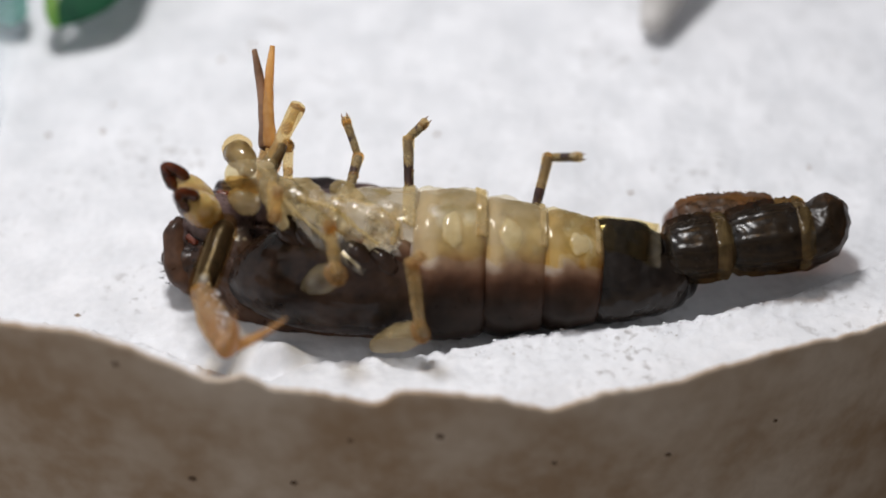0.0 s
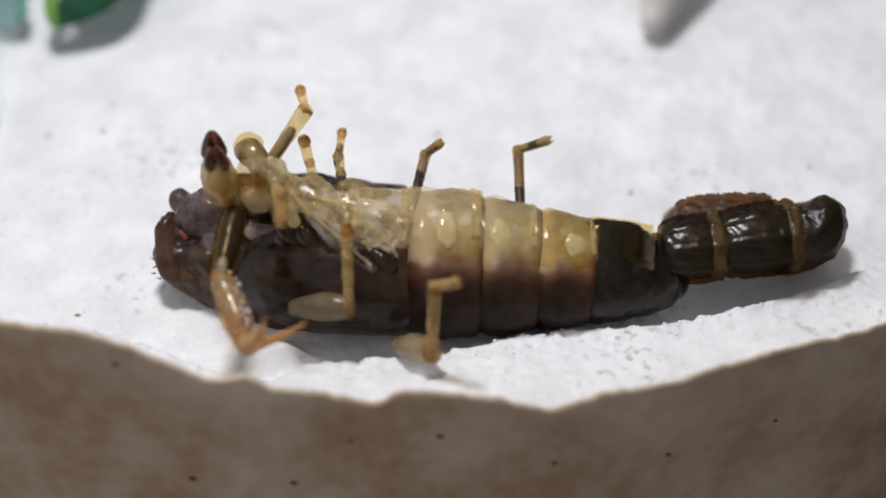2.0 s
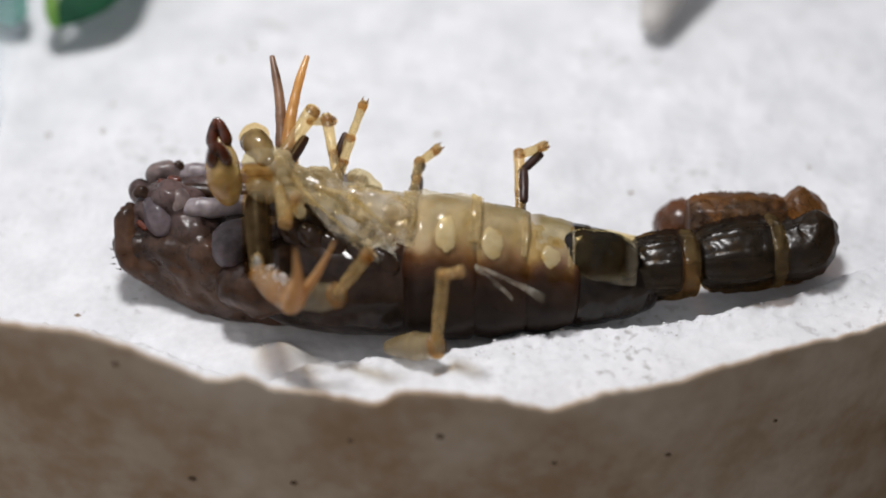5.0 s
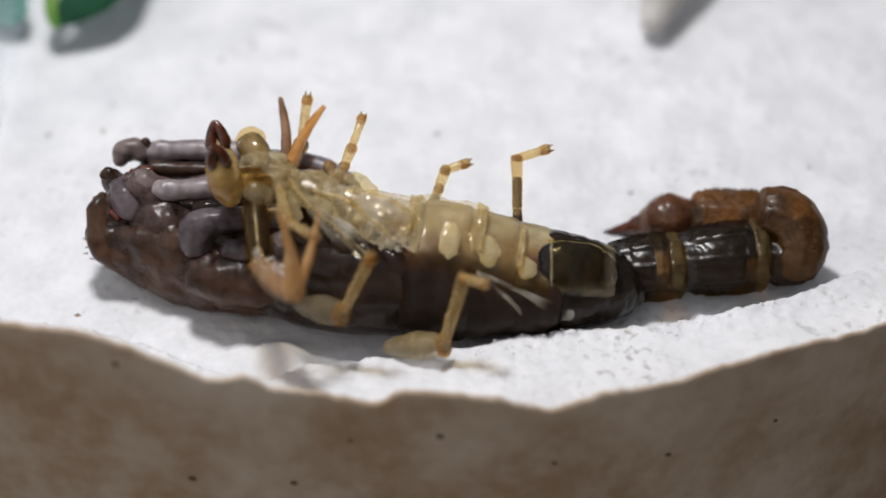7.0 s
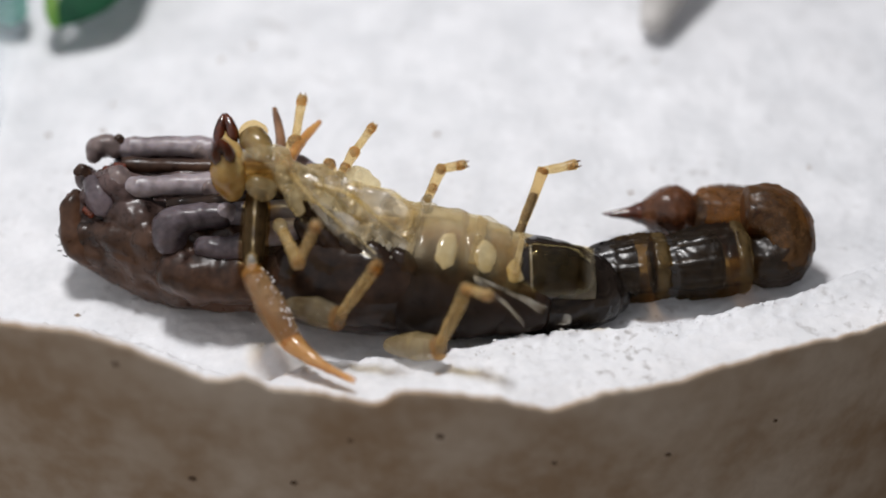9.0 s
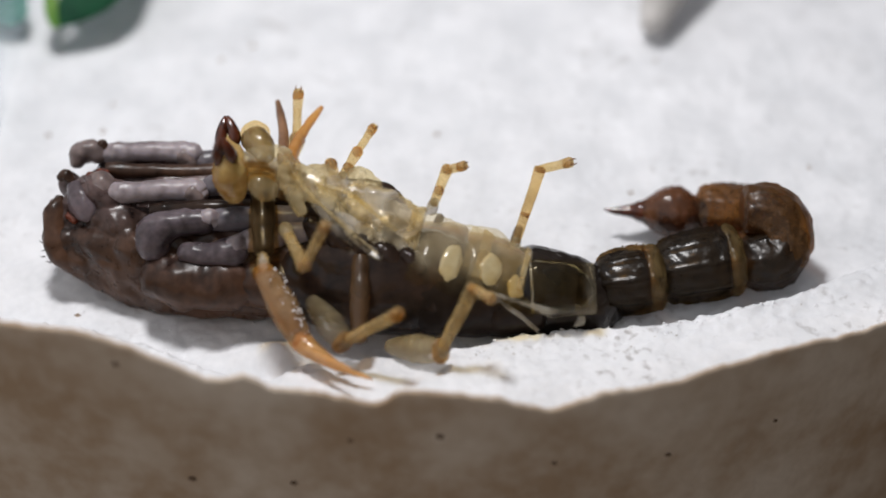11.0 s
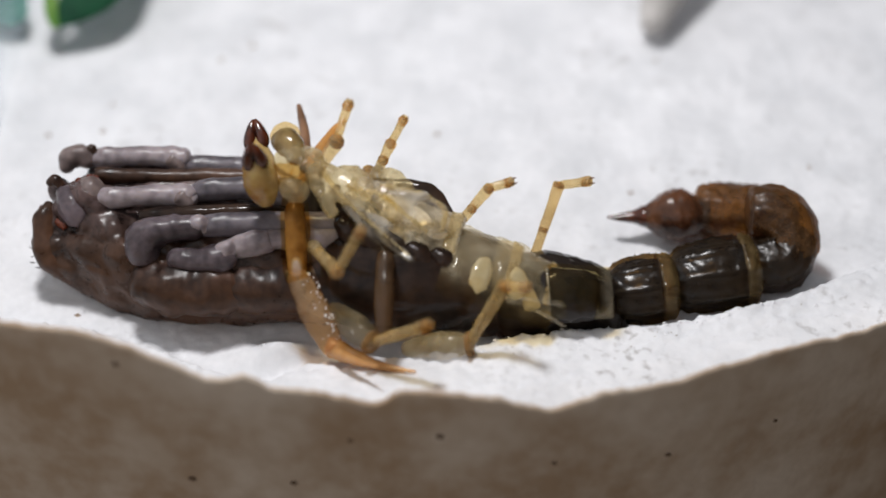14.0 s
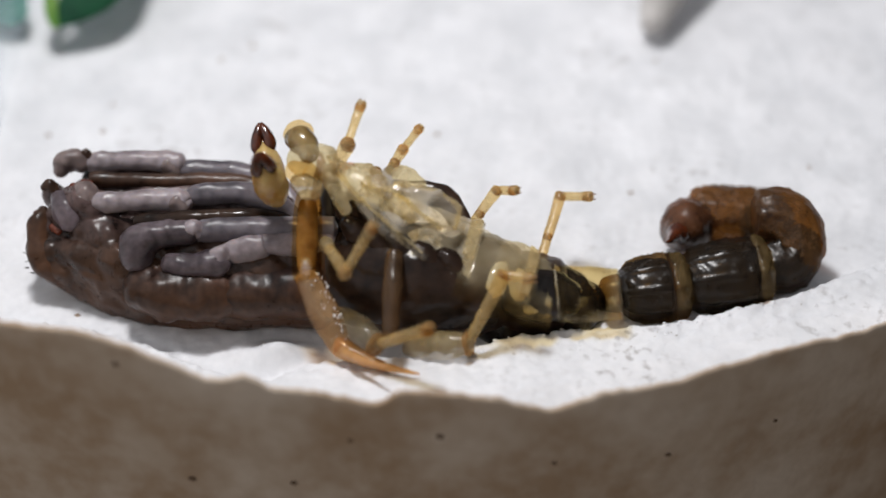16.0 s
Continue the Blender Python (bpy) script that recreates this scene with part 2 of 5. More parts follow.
SPECK = material("brown_speck", (0.20, 0.15, 0.11), (0.42, 0.32, 0.24), 0.9, 900, 0.2)



def barrel_skin(name, size, half):
    """The soft skin of the hind body: gold belly above, pink flank, black back below, with whitish pleats towards the front and brown joint bands at the ends of each ring; size: the ring's radius, half: half its length."""
    m = material(name, (0.50, 0.50, 0.50), (1.0, 1.0, 1.0), 0.30, 170, 0.10, 1100, 0.0, soft=0.08, spec=0.10, wrinkle=0.45)
    n, l = m.node_tree.nodes, m.node_tree.links
    co = [x for x in n if x.type == "TEX_COORD"][0]
    tone = [x for x in n if x.type == "VALTORGB"][0].outputs[0]
    sep, cloud, lev, ramp = n.new("ShaderNodeSeparateXYZ"), n.new("ShaderNodeTexNoise"), n.new("ShaderNodeMath"), n.new("ShaderNodeValToRGB")
    l.new(co.outputs["Object"], sep.inputs[0])
    l.new(co.outputs["Object"], cloud.inputs["Vector"])
    cloud.inputs["Scale"].default_value, cloud.inputs["Detail"].default_value = 210, 3
    rg = n.new("ShaderNodeMapRange")
    rg.inputs["From Min"].default_value, rg.inputs["From Max"].default_value = -size, size
    l.new(sep.outputs["Y"], rg.inputs["Value"])
    lev.operation = "MULTIPLY_ADD"
    l.new(cloud.outputs["Fac"], lev.inputs[0])
    lev.inputs[1].default_value = 0.40
    rg.inputs["To Min"].default_value, rg.inputs["To Max"].default_value = -0.08, 0.92
    l.new(rg.outputs[0], lev.inputs[2])
    stops = [(0.24, (0.026, 0.0175, 0.0135)), (0.36, (0.038, 0.023, 0.0165)), (0.48, (0.072, 0.033, 0.019)), (0.57, (0.145, 0.074, 0.044)), (0.65, (0.27, 0.165, 0.100)), (0.76, (0.42, 0.325, 0.180)), (0.92, (0.49, 0.405, 0.245)), (1.05, (0.26, 0.20, 0.095))]
    while len(ramp.color_ramp.elements) < len(stops):
        ramp.color_ramp.elements.new(0.5)
    scale = n.new("ShaderNodeMath")
    scale.operation = "MULTIPLY"
    scale.inputs[1].default_value = 0.9
    l.new(lev.outputs[0], scale.inputs[0])
    for e, (at, c) in zip(ramp.color_ramp.elements, stops):
        e.position, e.color = at * 0.9, (*c, 1)
    l.new(scale.outputs[0], ramp.inputs[0])
    mix = n.new("ShaderNodeMix")
    mix.data_type, mix.blend_type = "RGBA", "MULTIPLY"
    mix.inputs["Factor"].default_value = 1.0
    l.new(ramp.outputs[0], mix.inputs["A"])
    l.new(tone, mix.inputs["B"])
    far, band, joint = n.new("ShaderNodeMath"), n.new("ShaderNodeMapRange"), n.new("ShaderNodeMix")
    far.operation = "ABSOLUTE"
    l.new(sep.outputs["X"], far.inputs[0])
    band.interpolation_type = "SMOOTHSTEP"
    band.inputs["From Min"].default_value, band.inputs["From Max"].default_value, band.inputs["To Max"].default_value = half * 0.74, half * 0.98, 0.8
    l.new(far.outputs[0], band.inputs["Value"])
    joint.data_type, joint.blend_type = "RGBA", "MULTIPLY"
    joint.inputs["B"].default_value = (0.52, 0.36, 0.24, 1)
    l.new(band.outputs[0], joint.inputs["Factor"])
    l.new(mix.outputs["Result"], joint.inputs["A"])
    lit, high, both, pleat = n.new("ShaderNodeMapRange"), n.new("ShaderNodeMapRange"), n.new("ShaderNodeMath"), n.new("ShaderNodeMix")
    for mr, lo, hi, src in ((lit, -half * 0.25, -half * 0.62, sep.outputs["X"]), (high, 0.58, 0.68, lev.outputs[0])):
        mr.interpolation_type = "SMOOTHSTEP"
        mr.inputs["From Min"].default_value, mr.inputs["From Max"].default_value = lo, hi
        l.new(src, mr.inputs["Value"])
    both.operation = "MULTIPLY"
    l.new(lit.outputs[0], both.inputs[0])
    l.new(high.outputs[0], both.inputs[1])
    pleat.data_type = "RGBA"
    pleat.inputs["B"].default_value = (0.58, 0.51, 0.44, 1)
    part_of = n.new("ShaderNodeMath")
    part_of.operation = "MULTIPLY"
    part_of.inputs[1].default_value = 0.55
    l.new(both.outputs[0], part_of.inputs[0])
    l.new(part_of.outputs[0], pleat.inputs["Factor"])
    l.new(joint.outputs["Result"], pleat.inputs["A"])
    l.new(pleat.outputs["Result"], n["Principled BSDF"].inputs["Base Color"])
    return m


BARREL = {"front": barrel_skin("soft_front_ring", 0.0044, 0.0031), "middle": barrel_skin("soft_middle_ring", 0.0058, 0.0027), "rear": barrel_skin("soft_rear_ring", 0.0047, 0.0022)}


def cloudy_ends(m, rear, low):
    """Make a clear skin cloudy towards its rear end and its lower side, from rear and low metres off its middle."""
    n, l = m.node_tree.nodes, m.node_tree.links
    co = [x for x in n if x.type == "TEX_COORD"][0]
    mix = n["Material Output"].inputs["Surface"].links[0].from_node
    old = mix.inputs[0].links[0].from_socket
    sep, most, fac, cloud = n.new("ShaderNodeSeparateXYZ"), n.new("ShaderNodeMath"), n.new("ShaderNodeMath"), n.new("ShaderNodeTexNoise")
    l.new(co.outputs["Object"], sep.inputs[0])
    cloud.inputs["Scale"].default_value = 500
    l.new(co.outputs["Object"], cloud.inputs["Vector"])
    ends = []
    for src, lo, hi in ((sep.outputs["X"], rear, rear + 0.0012), (sep.outputs["Y"], -low, -low - 0.0010)):
        r = n.new("ShaderNodeMapRange")
        r.interpolation_type = "SMOOTHSTEP"
        r.inputs["From Min"].default_value, r.inputs["From Max"].default_value, r.inputs["To Max"].default_value = lo, hi, 0.14
        l.new(src, r.inputs["Value"])
        ends.append(r.outputs[0])
    most.operation = "MAXIMUM"
    l.new(ends[0], most.inputs[0])
    l.new(ends[1], most.inputs[1])
    wave = n.new("ShaderNodeMath")
    wave.operation = "MULTIPLY"
    l.new(most.outputs[0], wave.inputs[0])
    l.new(cloud.outputs["Fac"], wave.inputs[1])
    fac.operation = "SUBTRACT"
    l.new(old, fac.inputs[0])
    l.new(wave.outputs[0], fac.inputs[1])
    l.new(fac.outputs[0], mix.inputs[0])


LAST_FLESH = material("wet_black_tail_flesh", (0.006, 0.0048, 0.0042), (0.022, 0.0165, 0.0135), 0.12, 240, 0.3, 1300, spec=0.26, wrinkle=1.0)
LAST_SHELL = material("clear_yellow_last_plate", (0.45, 0.42, 0.36), (0.76, 0.72, 0.64), 0.08, 240, 0.2, 900, 0.4, clear=1.0, wrinkle=0.7, islands=180, cloud=0.99, stain=(0.96, 0.90, 0.74))

cloudy_ends(LAST_SHELL, 0.0014, 0.0013)


def thin_below(m, low, high):
    """Let a cloudy skin grow clear from the level high of its part down to low, along an uneven line."""
    n, l = m.node_tree.nodes, m.node_tree.links
    co = [x for x in n if x.type == "TEX_COORD"][0]
    mix = n["Material Output"].inputs["Surface"].links[0].from_node
    old = mix.inputs[0].links[0].from_socket
    sep, wave, lev, rg, out = n.new("ShaderNodeSeparateXYZ"), n.new("ShaderNodeTexNoise"), n.new("ShaderNodeMath"), n.new("ShaderNodeMapRange"), n.new("ShaderNodeMix")
    l.new(co.outputs["Object"], sep.inputs[0])
    l.new(co.outputs["Object"], wave.inputs["Vector"])
    wave.inputs["Scale"].default_value, wave.inputs["Detail"].default_value = 260, 3
    lev.operation = "MULTIPLY_ADD"
    l.new(wave.outputs["Fac"], lev.inputs[0])
    lev.inputs[1].default_value = 0.0026
    l.new(sep.outputs["Y"], lev.inputs[2])
    rg.interpolation_type = "SMOOTHSTEP"
    rg.inputs["From Min"].default_value, rg.inputs["From Max"].default_value = low + 0.0013, high + 0.0013
    l.new(lev.outputs[0], rg.inputs["Value"])
    out.data_type = "FLOAT"
    l.new(rg.outputs[0], out.inputs["Factor"])
    out.inputs["A"].default_value = 0.997
    l.new(old, out.inputs["B"])
    l.new(out.outputs["Result"], mix.inputs[0])


thin_below(SHELL, -0.0025, 0.0010)
thin_below(AMBER_SHELL, -0.0022, 0.0004)

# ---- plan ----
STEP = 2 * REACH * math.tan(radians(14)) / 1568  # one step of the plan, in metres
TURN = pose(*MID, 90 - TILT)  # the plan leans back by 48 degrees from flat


def P(u, v, w=0.0):
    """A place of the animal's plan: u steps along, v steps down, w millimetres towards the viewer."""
    w *= MM
    s = (REACH - w) / REACH * STEP
    return Vector(((u - 784) * s, (441 - v) * s, w))


def rest(v, r):
    """The w at which a round thing of radius r steps, at v, lies on the ground."""
    return (r * STEP / MM - 6 - (441 - v) * STEP / MM * math.cos(radians(TILT))) / math.sin(radians(TILT))


# ---- building ----
def part(name, bm, mat, parent, label="", at=None, mats=()):
    me = bpy.data.meshes.new(name)
    bmesh.ops.recalc_face_normals(bm, faces=bm.faces)
    bm.to_mesh(me)
    bm.free()
    me.materials.append(mat)
    for m in mats:
        me.materials.append(m)
    me.polygons.foreach_set("use_smooth", [True] * len(me.polygons))
    ob = new(name, me)
    ob.parent = parent
    if at is not None:
        ob.matrix_basis = Matrix.Translation(at)
    if label:
        ob["label"] = label
    return ob


def spline(points, n):
    """Catmull-Rom through points of any size, n steps between each two."""
    p = [np.array(q, float) for q in points]
    p = [2 * p[0] - p[1]] + p + [2 * p[-1] - p[-2]]
    out = []
    for i in range(1, len(p) - 2):
        for k in range(n):
            t = k / n
            out.append(0.5 * (2 * p[i] + (p[i + 1] - p[i - 1]) * t + (2 * p[i - 1] - 5 * p[i] + 4 * p[i + 1] - p[i + 2]) * t * t
                              + (3 * p[i] - p[i - 1] - 3 * p[i + 1] + p[i + 2]) * t ** 3))
    out.append(p[-2])
    return out


def loft(bm, points, seg=24, n=7, flat=1.0, rough=0.0, freq=700.0, ribs=0, rib=0.0, caps=True, mat=0, seed=0.0):
    """A closed round form along points (x, y, z, radius), all in metres. flat: depth against height; ribs: raised keels along it."""
    rows = spline(points, n)
    rows = [r if r[3] > 1e-6 else np.array([*r[:3], 1e-6]) for r in rows]
    rings = []
    for i, r in enumerate(rows):
        a, b = rows[max(0, i - 1)][:3], rows[min(len(rows) - 1, i + 1)][:3]
        d = Vector(b - a).normalized()
        side = Vector((0, 0, 1)) - d * d.z
        if side.length < 0.2:
            side = Vector((0, 1, 0)) - d * d.y
        side.normalize()
        up = side.cross(d)
        ring = []
        for k in range(seg):
            q = 2 * math.pi * k / seg
            rad = r[3] * (1 + rib * max(0.0, math.cos(ribs * q)) ** 6 if ribs else 1)
            v = Vector(r[:3]) + up * (math.cos(q) * rad) + side * (math.sin(q) * rad * flat)
            if rough:
                q3 = v * freq + Vector((seed, 0, 0))
                v += (v - Vector(r[:3])) * rough * (noise.noise(q3) + 0.5 * noise.noise(q3 * 2.7) - 0.35 * abs(noise.noise(q3 * 1.6)))
            ring.append(bm.verts.new(v))
        rings.append(ring)
    for a, b in zip(rings, rings[1:]):
        for k in range(seg):
            f = bm.faces.new((a[k], a[(k + 1) % seg], b[(k + 1) % seg], b[k]))
            f.material_index = mat
    if caps:
        for ring, p in ((rings[0], rows[0]), (rings[-1], rows[-1])):
            c = bm.verts.new(p[:3])
            for k in range(seg):
                bm.faces.new((c, ring[k], ring[(k + 1) % seg])).material_index = mat
    return bm


def form(name, pts, mat, parent, label="", home=None, base=None, **kw):
    """A part lofted along plan places (u, v, w, radius in steps), with its ends rounded off. home: its origin on the plan."""
    o = home if home is not None else P(*pts[0][:3])
    rows = [(*(P(u, v, w) - o), r * STEP) for u, v, w, r in pts]

    def end(a, b):
        d = Vector(a[:3]) - Vector(b[:3])
        d.normalize()
        return [(*(Vector(a[:3]) + d * a[3] * g), a[3] * h) for g, h in ((0.45, 0.80), (0.72, 0.42), (0.80, 0.08))]
    head, tail = end(rows[0], rows[1]), end(rows[-1], rows[-2])
    bm = loft(bmesh.new(), head[::-1] + rows + tail, **kw)
    return part(name, bm, mat, parent, label, o - (base if base is not None else Vector()))


def fused(name, forms, mat, parent, label="", home=None, base=None, voxel=0.00017, rough=0.15, freq=500):
    """Several lofted lumps grown together into one soft skin."""
    bm = bmesh.new()
    for pts in forms:
        rows = [(*(P(u, v, w) - home), r * STEP) for u, v, w, r in pts]
        a, b, c, d = rows[0], rows[1], rows[-2], rows[-1]
        head, tail = Vector(a[:3]) - Vector(b[:3]), Vector(d[:3]) - Vector(c[:3])
        head.normalize(), tail.normalize()
        rows = [(*(Vector(a[:3]) + head * a[3] * g), a[3] * h) for g, h in ((0.8, 0.08), (0.72, 0.42), (0.45, 0.8))] + rows
        rows += [(*(Vector(d[:3]) + tail * d[3] * g), d[3] * h) for g, h in ((0.45, 0.8), (0.72, 0.42), (0.8, 0.08))]
        loft(bm, rows, rough=rough, freq=freq, seed=pts[0][0])
    ob = part(name, bm, mat, parent, label, home - (base if base is not None else Vector()))
    m = ob.modifiers.new("skin", "REMESH")
    m.mode, m.voxel_size, m.use_smooth_shade = "VOXEL", voxel, True
    k = ob.modifiers.new("soften", "SMOOTH")
    k.factor, k.iterations = 0.5, 3
    return ob


def bone(name, length, radii, mat, parent, label="", bend=0.0, seg=18, **kw):
    """A limb joint lying along +x from its origin, length and radii in steps; bend bows it."""
    m = len(radii) - 1
    rows = [(length * STEP * i / m, bend * STEP * math.sin(math.pi * i / m), 0, r * STEP) for i, r in enumerate(radii)]
    a, b = rows[0], rows[-1]
    rows = [(-a[3] * 0.7, 0, 0, a[3] * 0.15), (-a[3] * 0.5, 0, 0, a[3] * 0.7)] + rows + [(b[0] + b[3] * 0.5, 0, 0, b[3] * 0.7), (b[0] + b[3] * 0.7, 0, 0, b[3] * 0.15)]
    ob = part(name, loft(bmesh.new(), rows, seg=seg, n=6, rough=0.09, freq=900, **kw), mat, parent, label)
    ob["length"] = length * STEP
    return ob


FLAT = 0.74  # depth of the body against its height


def barrel_rows(a, b, v, r, drop, taper, o, swell=1.0):
    rows = []
    for u, k in [(a - 16, 0.45), (a - 12, 0.74), (a - 3, 0.90), (a + 10, 0.965), (a + 30, 1.0), ((a + b) / 2, 1.015), (b - 26, 1.0), (b - 9, 0.965), (b - 1, 0.90), (b + 5, 0.74), (b + 8, 0.45)]:
        f = (u - a) / (b - a)
        rows.append((*(P(u, v + drop * f, 0.6) - o), r * k * swell * (1 + (taper - 1) * f) * STEP))
    return rows


def barrel_ring(a, b, v, r, drop, taper, mat, label):
    """One ring of the animal's barrel of a body."""
    o = P((a + b) / 2, v + drop / 2, 0.6)
    return part("body_ring", loft(bmesh.new(), barrel_rows(a, b, v, r, drop, taper, o), seg=56, n=5, flat=FLAT, rough=0.05, freq=420, seed=a), mat, scorpion, label, o)


def belly_shell(name, spec, v0, mat, parent, label, arc=(-65, 84), thick=2.5, grow=1.02, ends=(0, 0), rough=0.05, deep=0.6):
    """A curved clear plate over the belly: angles from the top towards the front; v0: the level at which it is held."""
    a, b, v, r, drop, taper = spec
    o = P((a + b) / 2, v0, 2.4)
    bm, n = bmesh.new(), 30
    rows = []
    for i in range(15):
        u = a - 8 + ends[0] + (b - a + 14 + ends[1] - ends[0]) * i / 14
        f = (u - a) / (b - a)
        k = 1.0 + 0.015 * math.sin(math.pi * min(1, max(0, f))) - 0.05 * max(0, 0.10 - f) / 0.10
        pair = ([], [])
        for j in range(n + 1):
            q = radians(arc[0] + (arc[1] - arc[0] + 9 * noise.noise(Vector((u * 0.03, 7, a)))) * j / n)
            lift = rough * noise.noise(Vector((u * 0.035, q * 3, a * 0.1))) + 0.4 * rough * noise.noise(Vector((u * 0.11, q * 9, a * 0.1)))
            for side, ring in enumerate(pair):
                g = (r * grow * k * (1 + (taper - 1) * f) * (1 + lift) - side * thick) * STEP
                ring.append(bm.verts.new(P(u, v + drop * f, deep) - o + Vector((0, math.cos(q) * g, math.sin(q) * g * FLAT))))
        rows.append(pair)
    for p, q in zip(rows, rows[1:]):
        for j in range(n):
            bm.faces.new((p[0][j], p[0][j + 1], q[0][j + 1], q[0][j]))
            bm.faces.new((p[1][j + 1], p[1][j], q[1][j], q[1][j + 1]))
        for j in (0, n):
            bm.faces.new((p[0][j], q[0][j], q[1][j], p[1][j]))
    for p in (rows[0], rows[-1]):
        for j in range(n):
            bm.faces.new((p[0][j + 1], p[0][j], p[1][j], p[1][j + 1]))
    return part(name, bm, mat, parent, label, o if parent is skin else None)


def shell_patch(name, u, angle, long, wide, spec, v0, mat, parent, label, seed, rough=0.0, soft=0.6):
    """A flush irregular patch on a belly plate: u along the plan, angle down from the front, long and wide its half sizes in steps."""
    a, b, v, r, drop, taper = spec
    o = P((a + b) / 2, v0, 2.4)
    bm = bmesh.new()
    rings = []
    for i in range(11):
        g, ring = i / 10, []
        for k in range(28):
            q = 2 * math.pi * k / 28
            e = 1 + soft * noise.noise(Vector((math.cos(q) * 1.5, math.sin(q) * 1.5, seed))) + 0.4 * soft * noise.noise(Vector((math.cos(q) * 4, math.sin(q) * 4, seed)))
            x, t = u + long * g * e * math.cos(q), radians(angle) + wide * g * e * math.sin(q) / r
            f = (x - a) / (b - a)
            rad = r * STEP * (1 + (taper - 1) * f) * (1.065 - 0.04 * g ** 4) * (1 + rough * noise.noise(Vector((x * 0.11, t * 7, seed))))
            ring.append(bm.verts.new(P(x, v + drop * f, 0.6) - o + Vector((0, -math.sin(t) * rad, math.cos(t) * rad * FLAT))))
            if i == 0:
                break
        rings.append(ring)
    for k in range(28):
        bm.faces.new((rings[0][0], rings[1][k], rings[1][(k + 1) % 28]))
    for p, n in zip(rings[1:], rings[2:]):
        for k in range(28):
            bm.faces.new((p[k], p[(k + 1) % 28], n[(k + 1) % 28], n[k]))
    return part(name, bm, mat, parent, label)


def aim(a, d):
    """The pose of a limb joint that starts at a and points along d."""
    x = d.normalized()
    z = Vector((0, 0, 1)) - x * x.z
    z = z.normalized() if z.length > 0.05 else Vector((0, 1, 0))
    y = z.cross(x)
    return Matrix.Translation(a) @ Matrix((x, y, z)).transposed().to_4x4()


def swing(bones, ways, w, *stretches, start=0, side=0, flesh=(), ebb=(), back=None):
    """Key a chain of limb joints. Rows: seconds and the plan places of all its joints; ways: +1 where a foreshortened joint leans
    towards the viewer, -1 away from it, or (seconds, before, after); w: depth at the root, or (seconds, w) rows; start: the first joint
    to key, set off by side steps. flesh: (object, steps along the chain) of the soft limb inside, drawn out by the steps in ebb rows;
    back: the way that it takes from the root into the body."""
    keys, inside = [[] for _ in bones], [[] for _ in flesh]
    for row in [r for s in stretches for r in s]:
        t, q = row[0], row[1:]
        depth = w if isinstance(w, (int, float)) else float(np.interp(t, [a for a, _ in w], [b for _, b in w]))
        a = P(q[0], q[1], depth)
        chain = []
        for i, ob in enumerate(bones):
            b = P(q[2 * i + 2], q[2 * i + 3], a.z / MM)
            flat = (b - a).length
            lean = math.sqrt(max(0.0, ob["length"] ** 2 - flat ** 2))
            way = ways[i] if isinstance(ways[i], int) else ways[i][1 if t < ways[i][0] else 2]
            d = Vector((b.x - a.x, b.y - a.y, way * lean))
            m = aim(a, d)
            chain.append((a.copy(), d.normalized(), ob["length"], m.copy()))
            if i == start and side:
                m = m @ Matrix.Translation((0, -side * STEP, 0))
            keys[i].append((t, m))
            a = a + d.normalized() * ob["length"]
        for rows, (ob, along) in zip(inside, flesh):
            at = (along - float(np.interp(t, [x for x, _ in ebb], [y for _, y in ebb]))) * STEP
            for k, (root, d, length, m) in enumerate(chain):
                if at <= length or k == len(chain) - 1:
                    break
                at -= length
            way = Vector(back).normalized() if back and at < 0 and k == 0 else d
            m = m.copy()
            m.translation = root + (way * -at if back and at < 0 and k == 0 else d * at)
            rows.append((t, m))
    for ob, k in list(zip(bones, keys))[start:]:
        walk(ob, k)
    for (ob, _), rows in zip(flesh, inside):
        walk(ob, rows)


def drift(ob, u0, v0, r, *rows, sink=((0, 0),)):
    """Key a part that slides over the ground: rows of seconds, plan place of its middle, and turn in degrees; r: radius on which it rests,
    or None to keep its depth; sink: millimetres by which it lies deeper, by seconds."""
    w0 = ob.matrix_basis.translation.z / MM
    off = ob.matrix_basis.translation - P(u0, v0, w0)
    keys = []
    for t, u, v, turn in rows:
        w = (w0 if r is None else rest(v, r)) - float(np.interp(t, [a for a, _ in sink], [b for _, b in sink]))
        spin = Matrix.Rotation(radians(turn), 4, "Z")
        keys.append((t, Matrix.Translation(P(u, v, w)) @ spin @ Matrix.Translation((off.x, off.y, 0))))
    walk(ob, keys)


# ---- ground ----
def lay(u, v, z=0.0):
    """The place in the world where the plan's (u, v) meets the level z millimetres."""
    y, c, s = (441 - v) * STEP / MM, math.cos(radians(TILT)), math.sin(radians(TILT))
    return TURN @ P(u, v, (z - 6 - y * c) / (s - y * c / (REACH / MM)))


def curve(points, z):
    """x and y of a line on the ground at level z, in millimetres."""
    q = spline([tuple(lay(u, v, z) / MM) for u, v in points], 6)
    return np.array([a[0] for a in q]), np.array([a[1] for a in q])


LIP = 2.4
CREST = curve([(-500, 380), (-250, 470), (0, 535), (160, 560), (300, 602), (400, 640), (480, 646), (535, 622), (600, 613), (660, 612), (760, 606), (850, 598),
               (1000, 577), (1150, 567), (1320, 536), (1410, 512), (1520, 470), (1800, 380), (2100, 290)], LIP)


MOUND = tuple(lay(492, 622, 1.0) / MM)[:2]


def fbm(x, y, s, k=3):
    return sum(noise.noise(Vector((x * s * 2 ** i, y * s * 2 ** i, 3.7 * i))) / 2 ** i for i in range(k))


